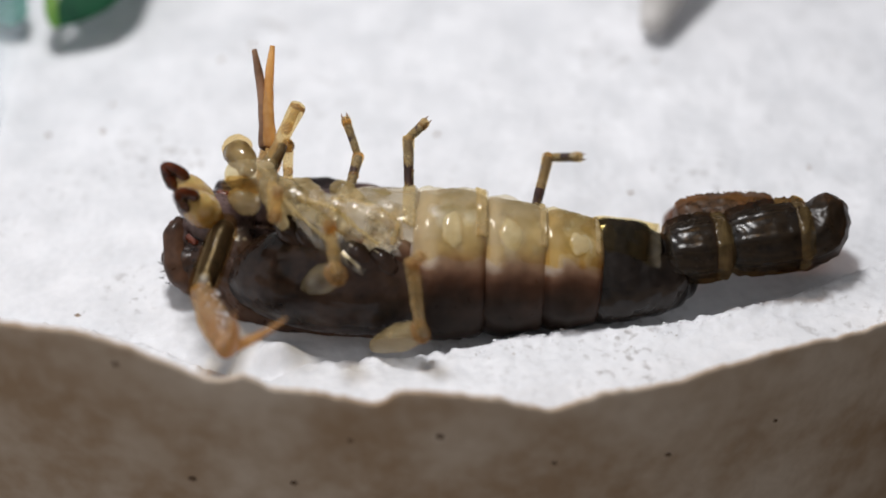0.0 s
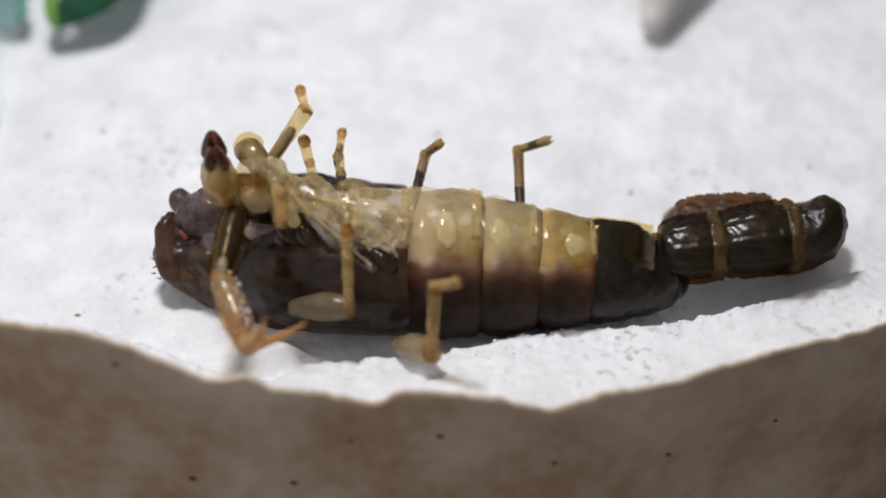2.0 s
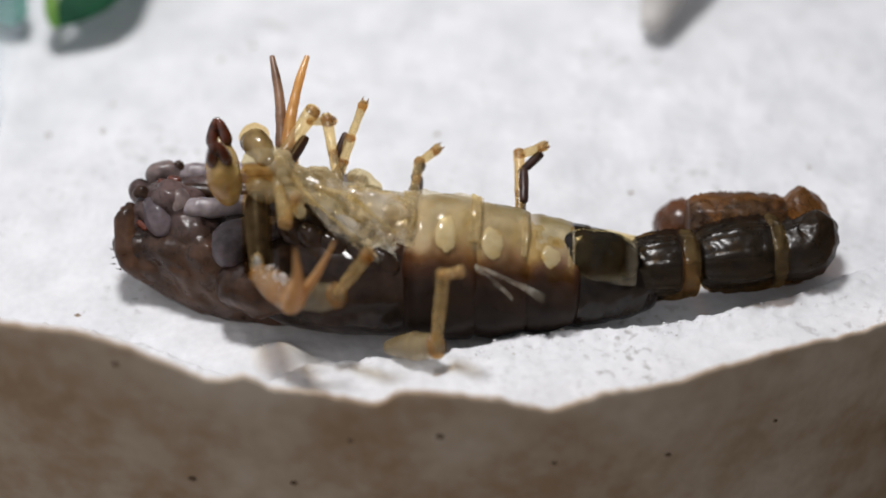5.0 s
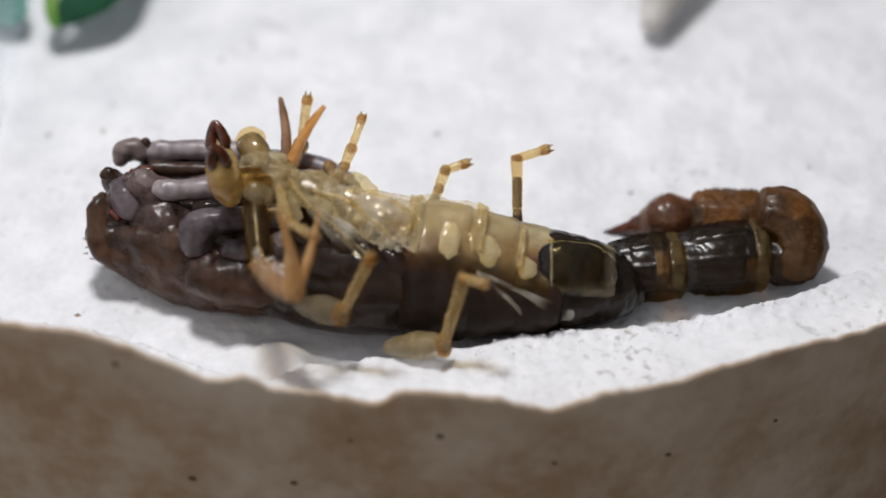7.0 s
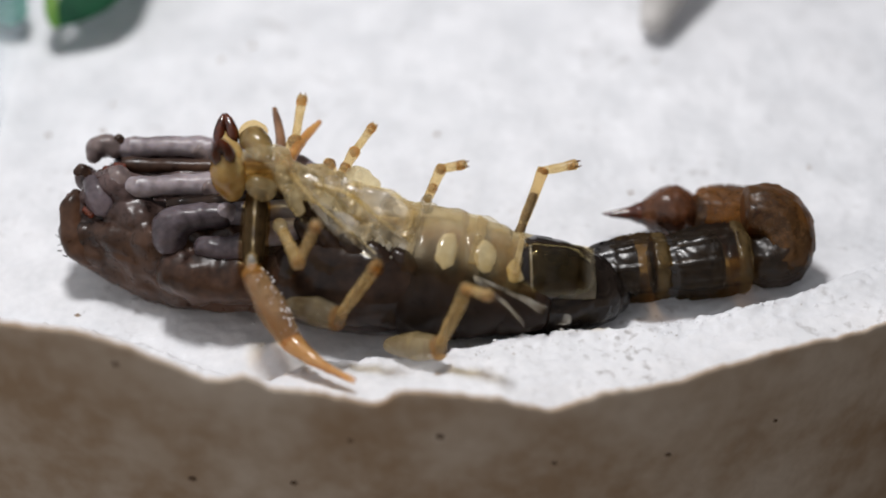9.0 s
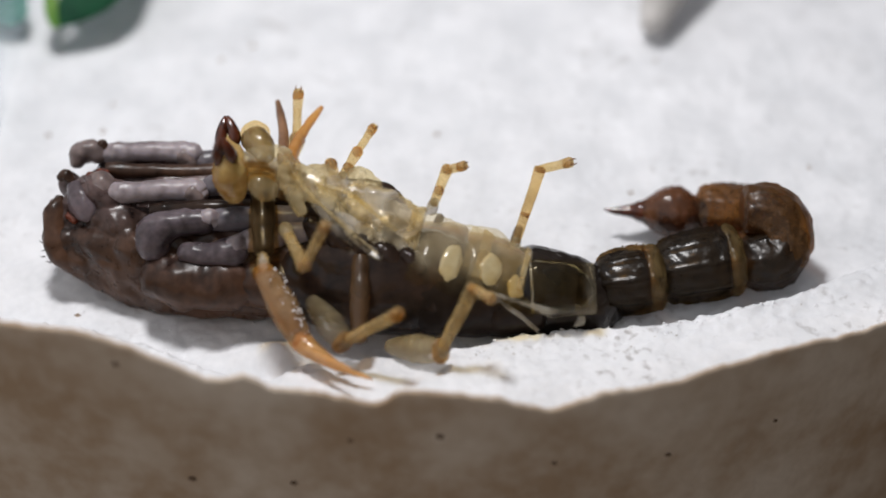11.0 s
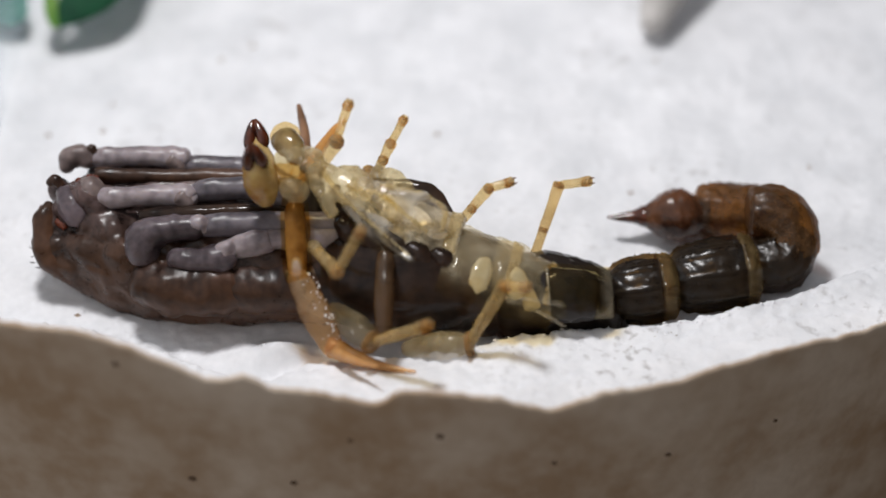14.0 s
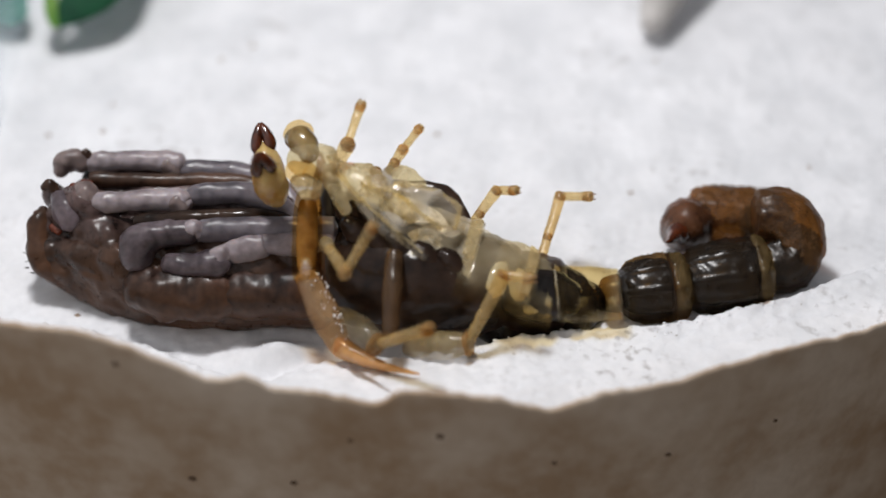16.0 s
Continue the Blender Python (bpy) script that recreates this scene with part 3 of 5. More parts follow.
def low_right(x):
    k = min(1, max(0, (x + 4) / 22))
    return k * k * (3 - 2 * k)


def height(x, y):
    """The powder's level in millimetres."""
    c = float(np.interp(x, *CREST)) + 0.3 * fbm(x, 5, 0.9) + 0.12 * fbm(x, 9, 3.0, 2)
    wide = 1.0 + 1.0 * min(1, max(0, (3 - x) / 5))
    f = min(1, max(0, (c + 0.25 - y) / wide + 0.2))
    lip = math.exp(-((y - c + 1.0) / 1.6) ** 2)
    low = 0.8 + 0.2 * min(1, max(0, (x + 3) / 8))
    z = LIP * low * f * f * (3 - 2 * f) + 0.45 * fbm(x, y, 0.07, 2) * min(1, max(0, (y - 4) / 8)) + 0.16 * fbm(x, y, 0.35) + (0.09 + 0.20 * lip) * fbm(x, y, 1.5, 2)
    z += 0.32 * min(6.0, max(0.0, c - 0.9 - y)) * (1 - low_right(x))
    z += 1.7 * math.exp(-((x - MOUND[0]) ** 2 / 3.5 + (y - MOUND[1]) ** 2 / 2.0))
    return z + max(0, y - 12) * 0.02


def sheet(name, verts, w, mat, label, category):
    faces = [(k, k + 1, k + w + 1, k + w) for k in range(len(verts) - w) if (k + 1) % w]
    me = bpy.data.meshes.new(name)
    me.from_pydata(verts, [], faces)
    me.materials.append(mat)
    me.polygons.foreach_set("use_smooth", [True] * len(me.polygons))
    return tagged(new(name, me), label, category, kind="structure")


WALL_Y = -18.0


def bow(x):
    """How far the wall draws back from its middle, in millimetres."""
    return (0.009 if x > 0 else 0.004) * min(40, abs(x)) ** 2


def ground_sheet():
    xs = np.concatenate([np.linspace(-150, -50, 14), np.arange(-48, 48, 0.28), np.linspace(50, 150, 14)])
    ys = np.concatenate([np.arange(-17.4, 8, 0.25), np.arange(8, 62, 0.6), np.linspace(64, 200, 16)])
    sheet("ground", [(x * MM, max(y, WALL_Y + bow(x) + 0.6) * MM, height(x, y) * MM) for y in ys for x in xs], len(xs), POWDER, "rough white powdery ground with a raised crumbly lip", "ground")


def edge_at(u, v):
    """Where the front wall's top edge runs, in millimetres."""
    y, c, q = (441 - v) * STEP / MM, math.cos(radians(TILT)), math.sin(radians(TILT))
    p = Vector()
    for k in range(6):
        p = TURN @ P(u, v, (-WALL_Y - bow(p.x) + q * y) / (c + q * y / (REACH / MM))) / MM
    return p


def front_wall():
    """The enclosure's low front wall, close before the camera: upright face, thin worn top, sloping back."""
    top = [edge_at(u, v) for u, v in [(-500, 430), (-250, 510), (0, 568), (150, 588), (280, 634), (372, 672), (430, 664), (485, 686), (560, 692), (660, 713),
                                      (722, 692), (870, 704), (970, 723), (1075, 694), (1200, 674), (1255, 654), (1400, 614), (1568, 570), (1800, 490), (2100, 400)]]
    line = spline([tuple(p) for p in top], 6)
    lx, lz = [p[0] for p in line], [p[2] for p in line]
    xs = np.arange(-75, 75, 0.35)
    rows = [(0.35 + 0.45 * k, -0.30 - 0.9 * k) for k in range(9, 0, -1)] + [(0.30, -0.22), (0.16, -0.05), (0.0, 0.0), (-0.14, -0.08), (-0.22, -0.3)] + [(-0.26, -0.3 - 0.9 * k) for k in range(1, 50)]
    verts = []
    for dy, dz in rows:
        for x in xs:
            z = float(np.interp(x, lx, lz)) + 0.26 * fbm(x, 2, 1.1, 4)
            verts.append((x * MM, (WALL_Y + bow(x) + dy + 0.05 * fbm(x, dz, 0.6)) * MM, max(-30.0, z + dz) * MM))
    sheet("front_wall", verts, len(xs), BANK, "low brown clay wall in front of the white ground", "wall")


front_wall()
# unseen floor, added; its tone sets the light bounced onto the wall
sheet("floor", [(x, y, -0.03) for y in (-0.5, -0.01) for x in (-0.4, 0.4)], 2, FLOOR, "unseen brown floor added in front of the wall for bounced light", "floor")
ground_sheet()


def thing(name, label, category, at=None):
    e = new(name)
    e.empty_display_size = 0.005
    e.matrix_basis = TURN if at is None else at
    return tagged(e, label, category)


# ---- the animal coming out of its old skin ----
scorpion = thing("scorpion", "wet black and mauve scorpion pulling itself out of its old skin", "scorpion")

# hind body, still
abdomen = form("abdomen", [(425, 492, -3.4, 46), (465, 488, -2.0, 72), (530, 488, -0.6, 94), (620, 492, 0.1, 101), (680, 498, 0.0, 97), (725, 500, -0.3, 93), (765, 504, -0.7, 84), (795, 506, -1.2, 66)], NEW_DARK, scorpion, "glossy black front of the hind body", rough=0.03)
for u, v, w, r in [(500, 368, 1.2, 28), (542, 384, 1.6, 27), (512, 408, 2.4, 24), (548, 420, 2.9, 24), (590, 436, 3.3, 24), (634, 452, 3.7, 22), (678, 462, 3.8, 20)]:
    form("leg_base", [(u - 14, v - 12, w, r * 0.7), (u, v, w, r), (u + 14, v + 14, w, r * 0.8)], NEW_DARK, abdomen, "glossy black leg base", base=P(425, 492, -3.4), rough=0.12)
belly = []
for a, b, v, r, drop, taper, hue in [(600, 738, 424, 90, 15, 1.16, "front"), (738, 860, 466, 134, 4, 0.955, "middle"), (858, 964, 471, 126, 5, 0.875, "middle"), (962, 1060, 477, 109, 5, 0.865, "rear")]:
    belly.append(barrel_ring(a, b, v, r, drop, taper, BARREL[hue], "soft body ring, golden belly, pink flank, black back"))
belly.append(form("body_ring", [(1056, 482, 0.2, 90), (1100, 485, 0.1, 86), (1150, 489, -0.3, 75), (1184, 491, -0.9, 62), (1202, 490, -1.4, 46)], LAST_FLESH, scorpion, "glossy black last body ring", seg=40, rough=0.05, flat=0.74))

# front body: all of this slides out to the head's side
HEAD = P(150, 430, -3)
front_body = fused("front_body", [
    [(112, 446, -4.4, 42), (190, 460, -3.4, 72), (300, 478, -2.6, 86), (450, 482, -2.0, 82), (600, 486, -1.2, 76)],
    [(70, 392, -3.6, 22), (86, 404, -3.3, 28), (100, 412, -3.2, 26)], [(68, 436, -3.4, 26), (84, 444, -3.0, 30), (104, 452, -3.0, 28)], [(80, 466, -3.4, 20), (100, 472, -3.0, 24), (126, 480, -2.8, 26)],
    [(92, 340, -4.0, 20), (106, 352, -3.8, 24), (126, 362, -3.2, 24)], [(130, 352, -2.6, 30), (152, 360, -2.0, 37), (186, 372, -2.4, 32)], [(100, 378, -2.8, 22), (122, 386, -2.3, 27), (150, 398, -2.2, 28)],
    [(150, 402, -2.4, 32), (184, 414, -1.8, 40), (220, 424, -2.0, 36)], [(110, 438, -2.8, 30), (146, 450, -2.2, 38), (186, 462, -2.0, 40)], [(190, 478, -2.2, 36), (226, 478, -1.6, 42), (270, 492, -1.4, 40)],
    [(160, 322, -6.4, 22), (240, 322, -6.4, 26), (360, 328, -6.2, 30), (480, 350, -6.0, 34)], [(150, 352, -5.2, 34), (240, 356, -5.0, 42), (360, 364, -4.6, 48), (500, 384, -4.2, 48)], [(95, 478, -4.4, 24), (180, 512, -3.8, 36), (270, 538, -2.6, 40), (420, 546, -1.8, 40), (560, 546, -1.4, 38)]],
    NEW_FOLD, scorpion, "brown and mauve front body with soft folds", home=HEAD, rough=0.22, freq=480)
for u, v, w in [(60, 372, -2.4), (124, 324, -1.7), (142, 318, -1.8), (88, 396, -1.8), (108, 350, -2.2)]:
    form("red_joint", [(u + 4, v + 6, w - 0.3, 7), (u + 16, v + 11, w - 0.3, 10)], RED, front_body, "small red joint", base=HEAD, rough=0.2, seg=10)
for k, (u, v) in enumerate([(52, 462), (50, 474), (60, 484), (48, 450)]):
    form("bristle", [(u, v, -3.4, 1.5), (u - 7, v + 2 - 2 * k, -3.6, 0.5)], NEW_DARK, front_body, base=HEAD, seg=6, n=2)
form("shield_edge", [(76, 374, -2.7, 12), (68, 394, -2.3, 22), (68, 424, -2.1, 22), (70, 448, -2.1, 27), (80, 470, -2.3, 23), (98, 490, -2.6, 16)], NEW_BROWN, front_body, "glossy dark edge of the back shield", base=HEAD, rough=0.40, freq=330, flat=0.8)
new_limbs = []


def new_leg(name, pts, mat, label=""):
    ob = form(name, pts, mat, scorpion, label, rough=0.16, freq=620)
    new_limbs.append((ob, pts[0][0], pts[0][1]))
    return ob


leg = new_leg("leg", [(160, 290, -5.0, 16), (178, 287, -5.0, 20), (230, 285, -5.0, 19), (272, 284, -5.0, 18), (296, 285, -5.0, 21), (314, 288, -5.0, 20)], NEW_GREY, "folded pale grey walking leg")
o = P(160, 290, -5.0)
form("foot_lump", [(106, 304, -4.9, 14), (114, 288, -4.9, 21), (132, 284, -4.9, 20), (148, 288, -4.9, 19)], KNEE, leg, "mottled brown-grey foot", base=o, rough=0.2, freq=420)
form("tip", [(146, 276, -4.6, 7), (152, 272, -4.6, 9), (158, 278, -4.6, 7)], NEW_BROWN, leg, "dark tip", base=o, rough=0.2, seg=12)
form("knee", [(296, 292, -4.8, 18), (306, 302, -4.8, 16), (302, 312, -4.8, 10)], KNEE, leg, "brownish knee", base=o, rough=0.2, freq=500)
form("thigh", [(320, 302, -5.3, 16), (340, 302, -5.3, 20), (390, 304, -5.4, 22), (450, 314, -5.2, 22), (500, 336, -4.4, 19), (532, 380, -3.4, 16)], NEW_BLUE, leg, "blue-grey thigh", base=o, rough=0.14, freq=480)
leg = new_leg("leg", [(172, 360, -1.2, 19), (205, 358, -1.2, 20), (260, 354, -1.2, 19), (296, 352, -1.2, 19), (318, 354, -1.2, 22), (326, 362, -1.2, 18)], NEW_GREY, "folded pale grey walking leg")
o = P(172, 360, -1.2)
form("foot_lump", [(140, 332, -1.6, 12), (150, 340, -1.3, 22), (152, 352, -1.2, 23), (146, 366, -1.4, 16)], KNEE, leg, "mottled mauve foot", base=o, rough=0.2, freq=420)
form("foot_base", [(104, 352, -1.9, 18), (116, 372, -1.6, 28), (126, 388, -1.5, 27), (138, 398, -1.7, 18)], NEW_MAUVE, leg, "mottled mauve foot base", base=o, rough=0.24, freq=420)
form("tip", [(78, 332, -2.2, 8), (88, 328, -2.1, 11), (98, 336, -2.1, 8)], NEW_BROWN, leg, "dark tip", base=o, rough=0.2, seg=12)
form("knee", [(312, 358, -1.0, 19), (322, 368, -1.0, 16)], KNEE, leg, "brownish knee", base=o, rough=0.2, freq=500)
form("thigh", [(336, 350, -1.6, 16), (360, 344, -1.6, 20), (420, 342, -1.7, 22), (470, 352, -1.9, 21), (510, 376, -2.1, 18), (540, 412, -2.3, 15)], NEW_BLUE, leg, "blue-grey thigh", base=o, rough=0.14, freq=480)
new_leg("leg", [(168, 318, -3.6, 15), (260, 320, -3.6, 14), (370, 322, -3.8, 16), (450, 330, -3.8, 16), (510, 370, -3.4, 14)], NEW_BROWN, "folded dark leg")
new_leg("leg", [(246, 392, -0.6, 13), (330, 387, -0.4, 15), (420, 384, -0.4, 15), (500, 392, -0.8, 15), (540, 420, -1.0, 14)], NEW_DARK, "folded black leg")
leg = new_leg("pincer_arm", [(240, 458, 0.9, 30), (248, 432, 1.1, 33), (276, 418, 1.2, 28), (310, 412, 1.2, 23), (338, 410, 1.2, 22)], NEW_MAUVE, "folded mauve pincer arm")
o = P(240, 458, 0.9)
form("elbow", [(334, 408, 1.5, 17), (346, 406, 1.5, 16), (352, 412, 1.4, 12)], NEW_GREY, leg, "pale elbow", base=o, rough=0.2, freq=600)
form("upper_arm", [(352, 410, 1.0, 19), (400, 406, 1.0, 22), (460, 406, 0.9, 23), (580, 406, 0.8, 23)], NEW_BLUE, leg, "dark blue-grey upper arm", base=o, rough=0.12, freq=480)
leg = new_leg("pincer_arm", [(300, 468, 1.5, 19), (335, 470, 1.7, 22), (366, 468, 1.8, 25), (388, 464, 1.8, 24), (396, 456, 1.7, 18)], NEW_MAUVE, "folded mauve pincer arm")
o = P(300, 468, 1.5)
form("elbow", [(378, 462, 2.0, 19), (392, 452, 2.0, 18), (402, 448, 1.9, 15)], NEW_GREY, leg, "pale elbow", base=o, rough=0.2, freq=600)
form("upper_arm", [(404, 448, 1.6, 19), (440, 440, 1.6, 23), (466, 434, 1.5, 23), (480, 432, 1.5, 20), (530, 432, 1.2, 24), (580, 430, 1.0, 22)], NEW_GREY, leg, "grey upper arm", base=o, rough=0.16, freq=480)
leg = new_leg("pincer", [(252, 510, 0.2, 42), (290, 518, 0.4, 49), (340, 520, 0.5, 51), (384, 520, 0.4, 49), (402, 520, 0.3, 44)], NEW_BROWN, "swollen brown pincer")
form("palm", [(410, 520, 0.3, 43), (440, 520, 0.4, 48), (500, 518, 0.4, 49), (580, 512, 0.4, 46)], NEW_BROWN, leg, "swollen brown palm", base=P(252, 510, 0.2), rough=0.14, freq=420)
flap = form("back_plate", [(640, 324, -1.2, 10), (690, 332, -1.2, 17), (738, 346, -1.0, 24), (766, 376, -0.8, 22), (780, 420, -0.6, 22)], NEW_DARK, scorpion, "dark bare back plate", rough=0.1, flat=0.5)

# ---- the old skin ----
skin = thing("shed_skin", "split golden old skin with empty legs and pincers", "shed skin")
PRO = P(540, 320, 3.5)
prosoma = fused("front_shield", [[(446, 288, 2.8, 25), (482, 290, 3.2, 31), (520, 316, 3.5, 27), (570, 345, 3.4, 28), (640, 372, 3.0, 32)],
    [(448, 276, 3.4, 14), (462, 284, 3.8, 20), (478, 292, 3.6, 16)], [(480, 288, 4.0, 13), (494, 298, 4.2, 17), (506, 322, 4.2, 14)], [(500, 330, 4.0, 13), (516, 350, 4.2, 16), (530, 376, 3.8, 13)], [(540, 330, 4.0, 12), (566, 352, 4.4, 14), (600, 372, 4.2, 12)],
    [(546, 306, 2.4, 14), (566, 312, 2.6, 20), (592, 326, 2.8, 15)], [(620, 312, 2.2, 12), (640, 316, 2.4, 17), (664, 330, 2.6, 13)]],
    CRUMPLE, skin, "golden front of the old skin", home=PRO, voxel=0.00013, rough=0.42, freq=650)
form("eye_hump", [(440, 250, 1.8, 20), (449, 252, 2.2, 26), (460, 262, 2.6, 24), (466, 278, 2.8, 18)], OLIVE, prosoma, "olive rounded hump", base=PRO, rough=0.08)
form("dark_cap", [(432, 244, 1.6, 14), (444, 236, 1.7, 19), (460, 238, 1.7, 18)], ARM, prosoma, "darker brown cap", base=PRO, rough=0.08)
for u, v, w, r, m in [(452, 310, 4.2, 25, ARM), (458, 334, 4.4, 23, THIGH), (585, 335, 3.8, 22, FILM)]:
    form("coxa", [(u - 14, v - 6, w - 0.3, r * 0.7), (u, v, w, r), (u + 16, v + 7, w - 0.2, r * 0.8)], m, prosoma, base=PRO, rough=0.22, freq=600, seed=u)
for pts in [[(500, 285, 4.6, 5), (540, 340, 4.9, 4), (590, 388, 4.9, 3), (660, 448, 4.7, 2.5)], [(560, 330, 4.8, 5), (615, 345, 5.2, 4), (660, 380, 5.2, 4), (695, 408, 4.8, 3)], [(620, 330, 4.4, 5), (690, 345, 4.6, 5), (728, 372, 4.4, 5), (722, 408, 4.4, 4)]]:
    form("ridge", pts, PALE, prosoma, "thin wet ridge", base=PRO, seg=12, rough=0.5, freq=1100)
form("glassy_tube", [(560, 352, 4.6, 7), (600, 396, 4.8, 9), (632, 428, 4.8, 9), (668, 458, 4.6, 7)], GLAZE, prosoma, "glassy yellow tube", base=PRO, rough=0.1)
for pts in [[(600, 345, 3.8, 24), (650, 362, 4.4, 32), (700, 385, 4.2, 34), (722, 400, 3.8, 26)], [(560, 355, 3.6, 20), (600, 395, 4.2, 24), (640, 420, 4.0, 22)]]:
    form("empty_sac", pts, FILM, prosoma, "clear crumpled empty sac", base=PRO, rough=0.25, freq=500, flat=0.6, seg=32)

plates = []
for i, (spec, v0, m, edge) in enumerate([((600, 734, 424, 90, 15, 1.16), 398, FILM, PALE), ((740, 858, 466, 134, 4, 0.955), 402, SHELL, EDGE), ((860, 962, 471, 126, 5, 0.875), 410, SHELL, EDGE),
                                         ((964, 1056, 477, 109, 5, 0.865), 420, AMBER_SHELL, EDGE), ((1058, 1160, 432, 50, 8, 0.90), 432, LAST_SHELL, None)]):
    a, b = spec[:2]
    pl = belly_shell("belly_plate", spec, v0, m, skin, "clear golden belly plate", arc=(8, 86) if i < 4 else (-178, 172), deep=0.6 if i < 4 else 2.4)
    plates.append((pl, (a + b) / 2, v0))
    if edge:
        belly_shell("rim", spec, v0, edge, pl, "pale wet rim", arc=(8, 70), thick=4, grow=1.04, ends=(b - a + (-12, -8, 0, 2)[i], -4))
    if i == 4:
        belly_shell("rim", spec, v0, GLAZE, pl, "clear pale wet rim", arc=(-70, 150), thick=4, grow=1.06, ends=(2, -110), rough=0.07, deep=2.4)
    if i in (1, 2, 3):
        shell_patch("patch", (a + b) / 2 + (2, -8, 10)[i - 1], -28, (19, 21, 17)[i - 1], (36, 30, 24)[i - 1], spec, v0, PATCH, pl, "yellow patch", i * 3.1, soft=0.22)
    if i == 0:
        # white patches that paint the glints onto the crumpled film
        for u, q, seed in ((652, -22, 2.2), (690, -2, 5.7), (664, 8, 8.1)):
            shell_patch("glint_film", u, q, 30, 20, spec, v0, WET_GLINT, pl, "crumpled wet film with its white glints painted in", seed, 0.10)
last_flesh = form("tail_flesh", [(1062, 432, 2.4, 44), (1084, 434, 2.4, 48), (1110, 436, 2.4, 47.5), (1140, 439, 2.4, 43), (1150, 440, 2.4, 36)], LAST_FLESH, scorpion, "black new tail inside the old skin", seg=32, rough=0.06, flat=FLAT)
strands = []
for pts in [[(850, 490, 5.0, 4), (900, 530, 4.4, 4), (940, 575, 2.6, 3)], [(850, 485, 5.0, 4), (930, 520, 4.4, 5), (985, 552, 3.4, 12), (1010, 558, 2.8, 9)]]:
    strands.append((form("skin_strand", pts, GLAZE, skin, "clear stretched strand", seg=10, rough=0.15, flat=0.5), pts[0][0], pts[0][1]))

# pincers of the mouth
mouth = []
for k in range(2):
    c = bone("mouth_pincer", 96, [20, 27, 30, 28, 22, 10], MOUTH, skin, "yellow mouth pincer with dark tips")
    c["length"] = 128 * STEP
    for q in (-1, 1):
        rows = [(78 * STEP, q * 13 * STEP, 5 * STEP, 5 * STEP), (92 * STEP, q * 12 * STEP, 5 * STEP, 11 * STEP), (108 * STEP, q * 9 * STEP, 3 * STEP, 10 * STEP), (124 * STEP, q * 4 * STEP, 0, 7 * STEP), (133 * STEP, q * 2 * STEP, 0, 1.5 * STEP)]
        part("pincer_tip", loft(bmesh.new(), rows, seg=12, n=4, rough=0.1), TIP, c, "dark brown tip")
    mouth.append(c)

# near pincer arm
arm = bone("pincer_arm", 142, [21, 26, 25, 27, 23], ARM, skin, "brown see-through pincer arm")
part("joint", loft(bmesh.new(), [(112 * STEP, 0, 9 * STEP, 5 * STEP), (122 * STEP, 0, 16 * STEP, 10 * STEP), (140 * STEP, 0, 14 * STEP, 11 * STEP), (152 * STEP, 0, 6 * STEP, 6 * STEP)], seg=16, n=4), FILM, arm, "pale clear joint")
palm = bone("pincer_hand", 135, [20, 24, 27, 25, 19], HAND, skin, "orange pincer hand dusted with powder")
rng = random.Random(4)
for k in range(44):
    x, q = rng.uniform(2, 132), rng.gauss(0.75, 0.42)
    r = rng.choice((0.9, 1.1, 1.5, 2.4))
    g = 22 + 8 * math.sin(math.pi * min(1, x / 135)) - 0.4
    c = Vector((x, g * math.cos(q), g * math.sin(q))) * STEP
    part("powder_crumb", loft(bmesh.new(), [(c.x - r * 1.3 * STEP, c.y, c.z, r * 0.3 * STEP), (c.x, c.y, c.z, r * STEP), (c.x + r * STEP, c.y, c.z, r * 0.4 * STEP)], seg=6, n=2, rough=0.9, freq=2500), POWDER, palm)
finger_a = bone("finger", 150, [19, 15, 9, 5.5, 2], FINGER, skin, "orange fixed finger", bend=-7)
finger_b = bone("finger", 140, [10, 9, 7, 4.5, 2], FINGER, skin, "orange moving finger", bend=-4)
# far pincer
far_hand = bone("pincer_hand", 118, [17, 20, 22, 19], JOINT, skin, "brown far pincer hand")
far_a = bone("finger", 165, [11, 10, 9, 8, 5], BROWN_LEG, skin, "thin brown finger", bend=-5)
far_b = bone("finger", 170, [12, 11, 9, 8, 5], ORANGE, skin, "thin orange-brown finger", bend=5)


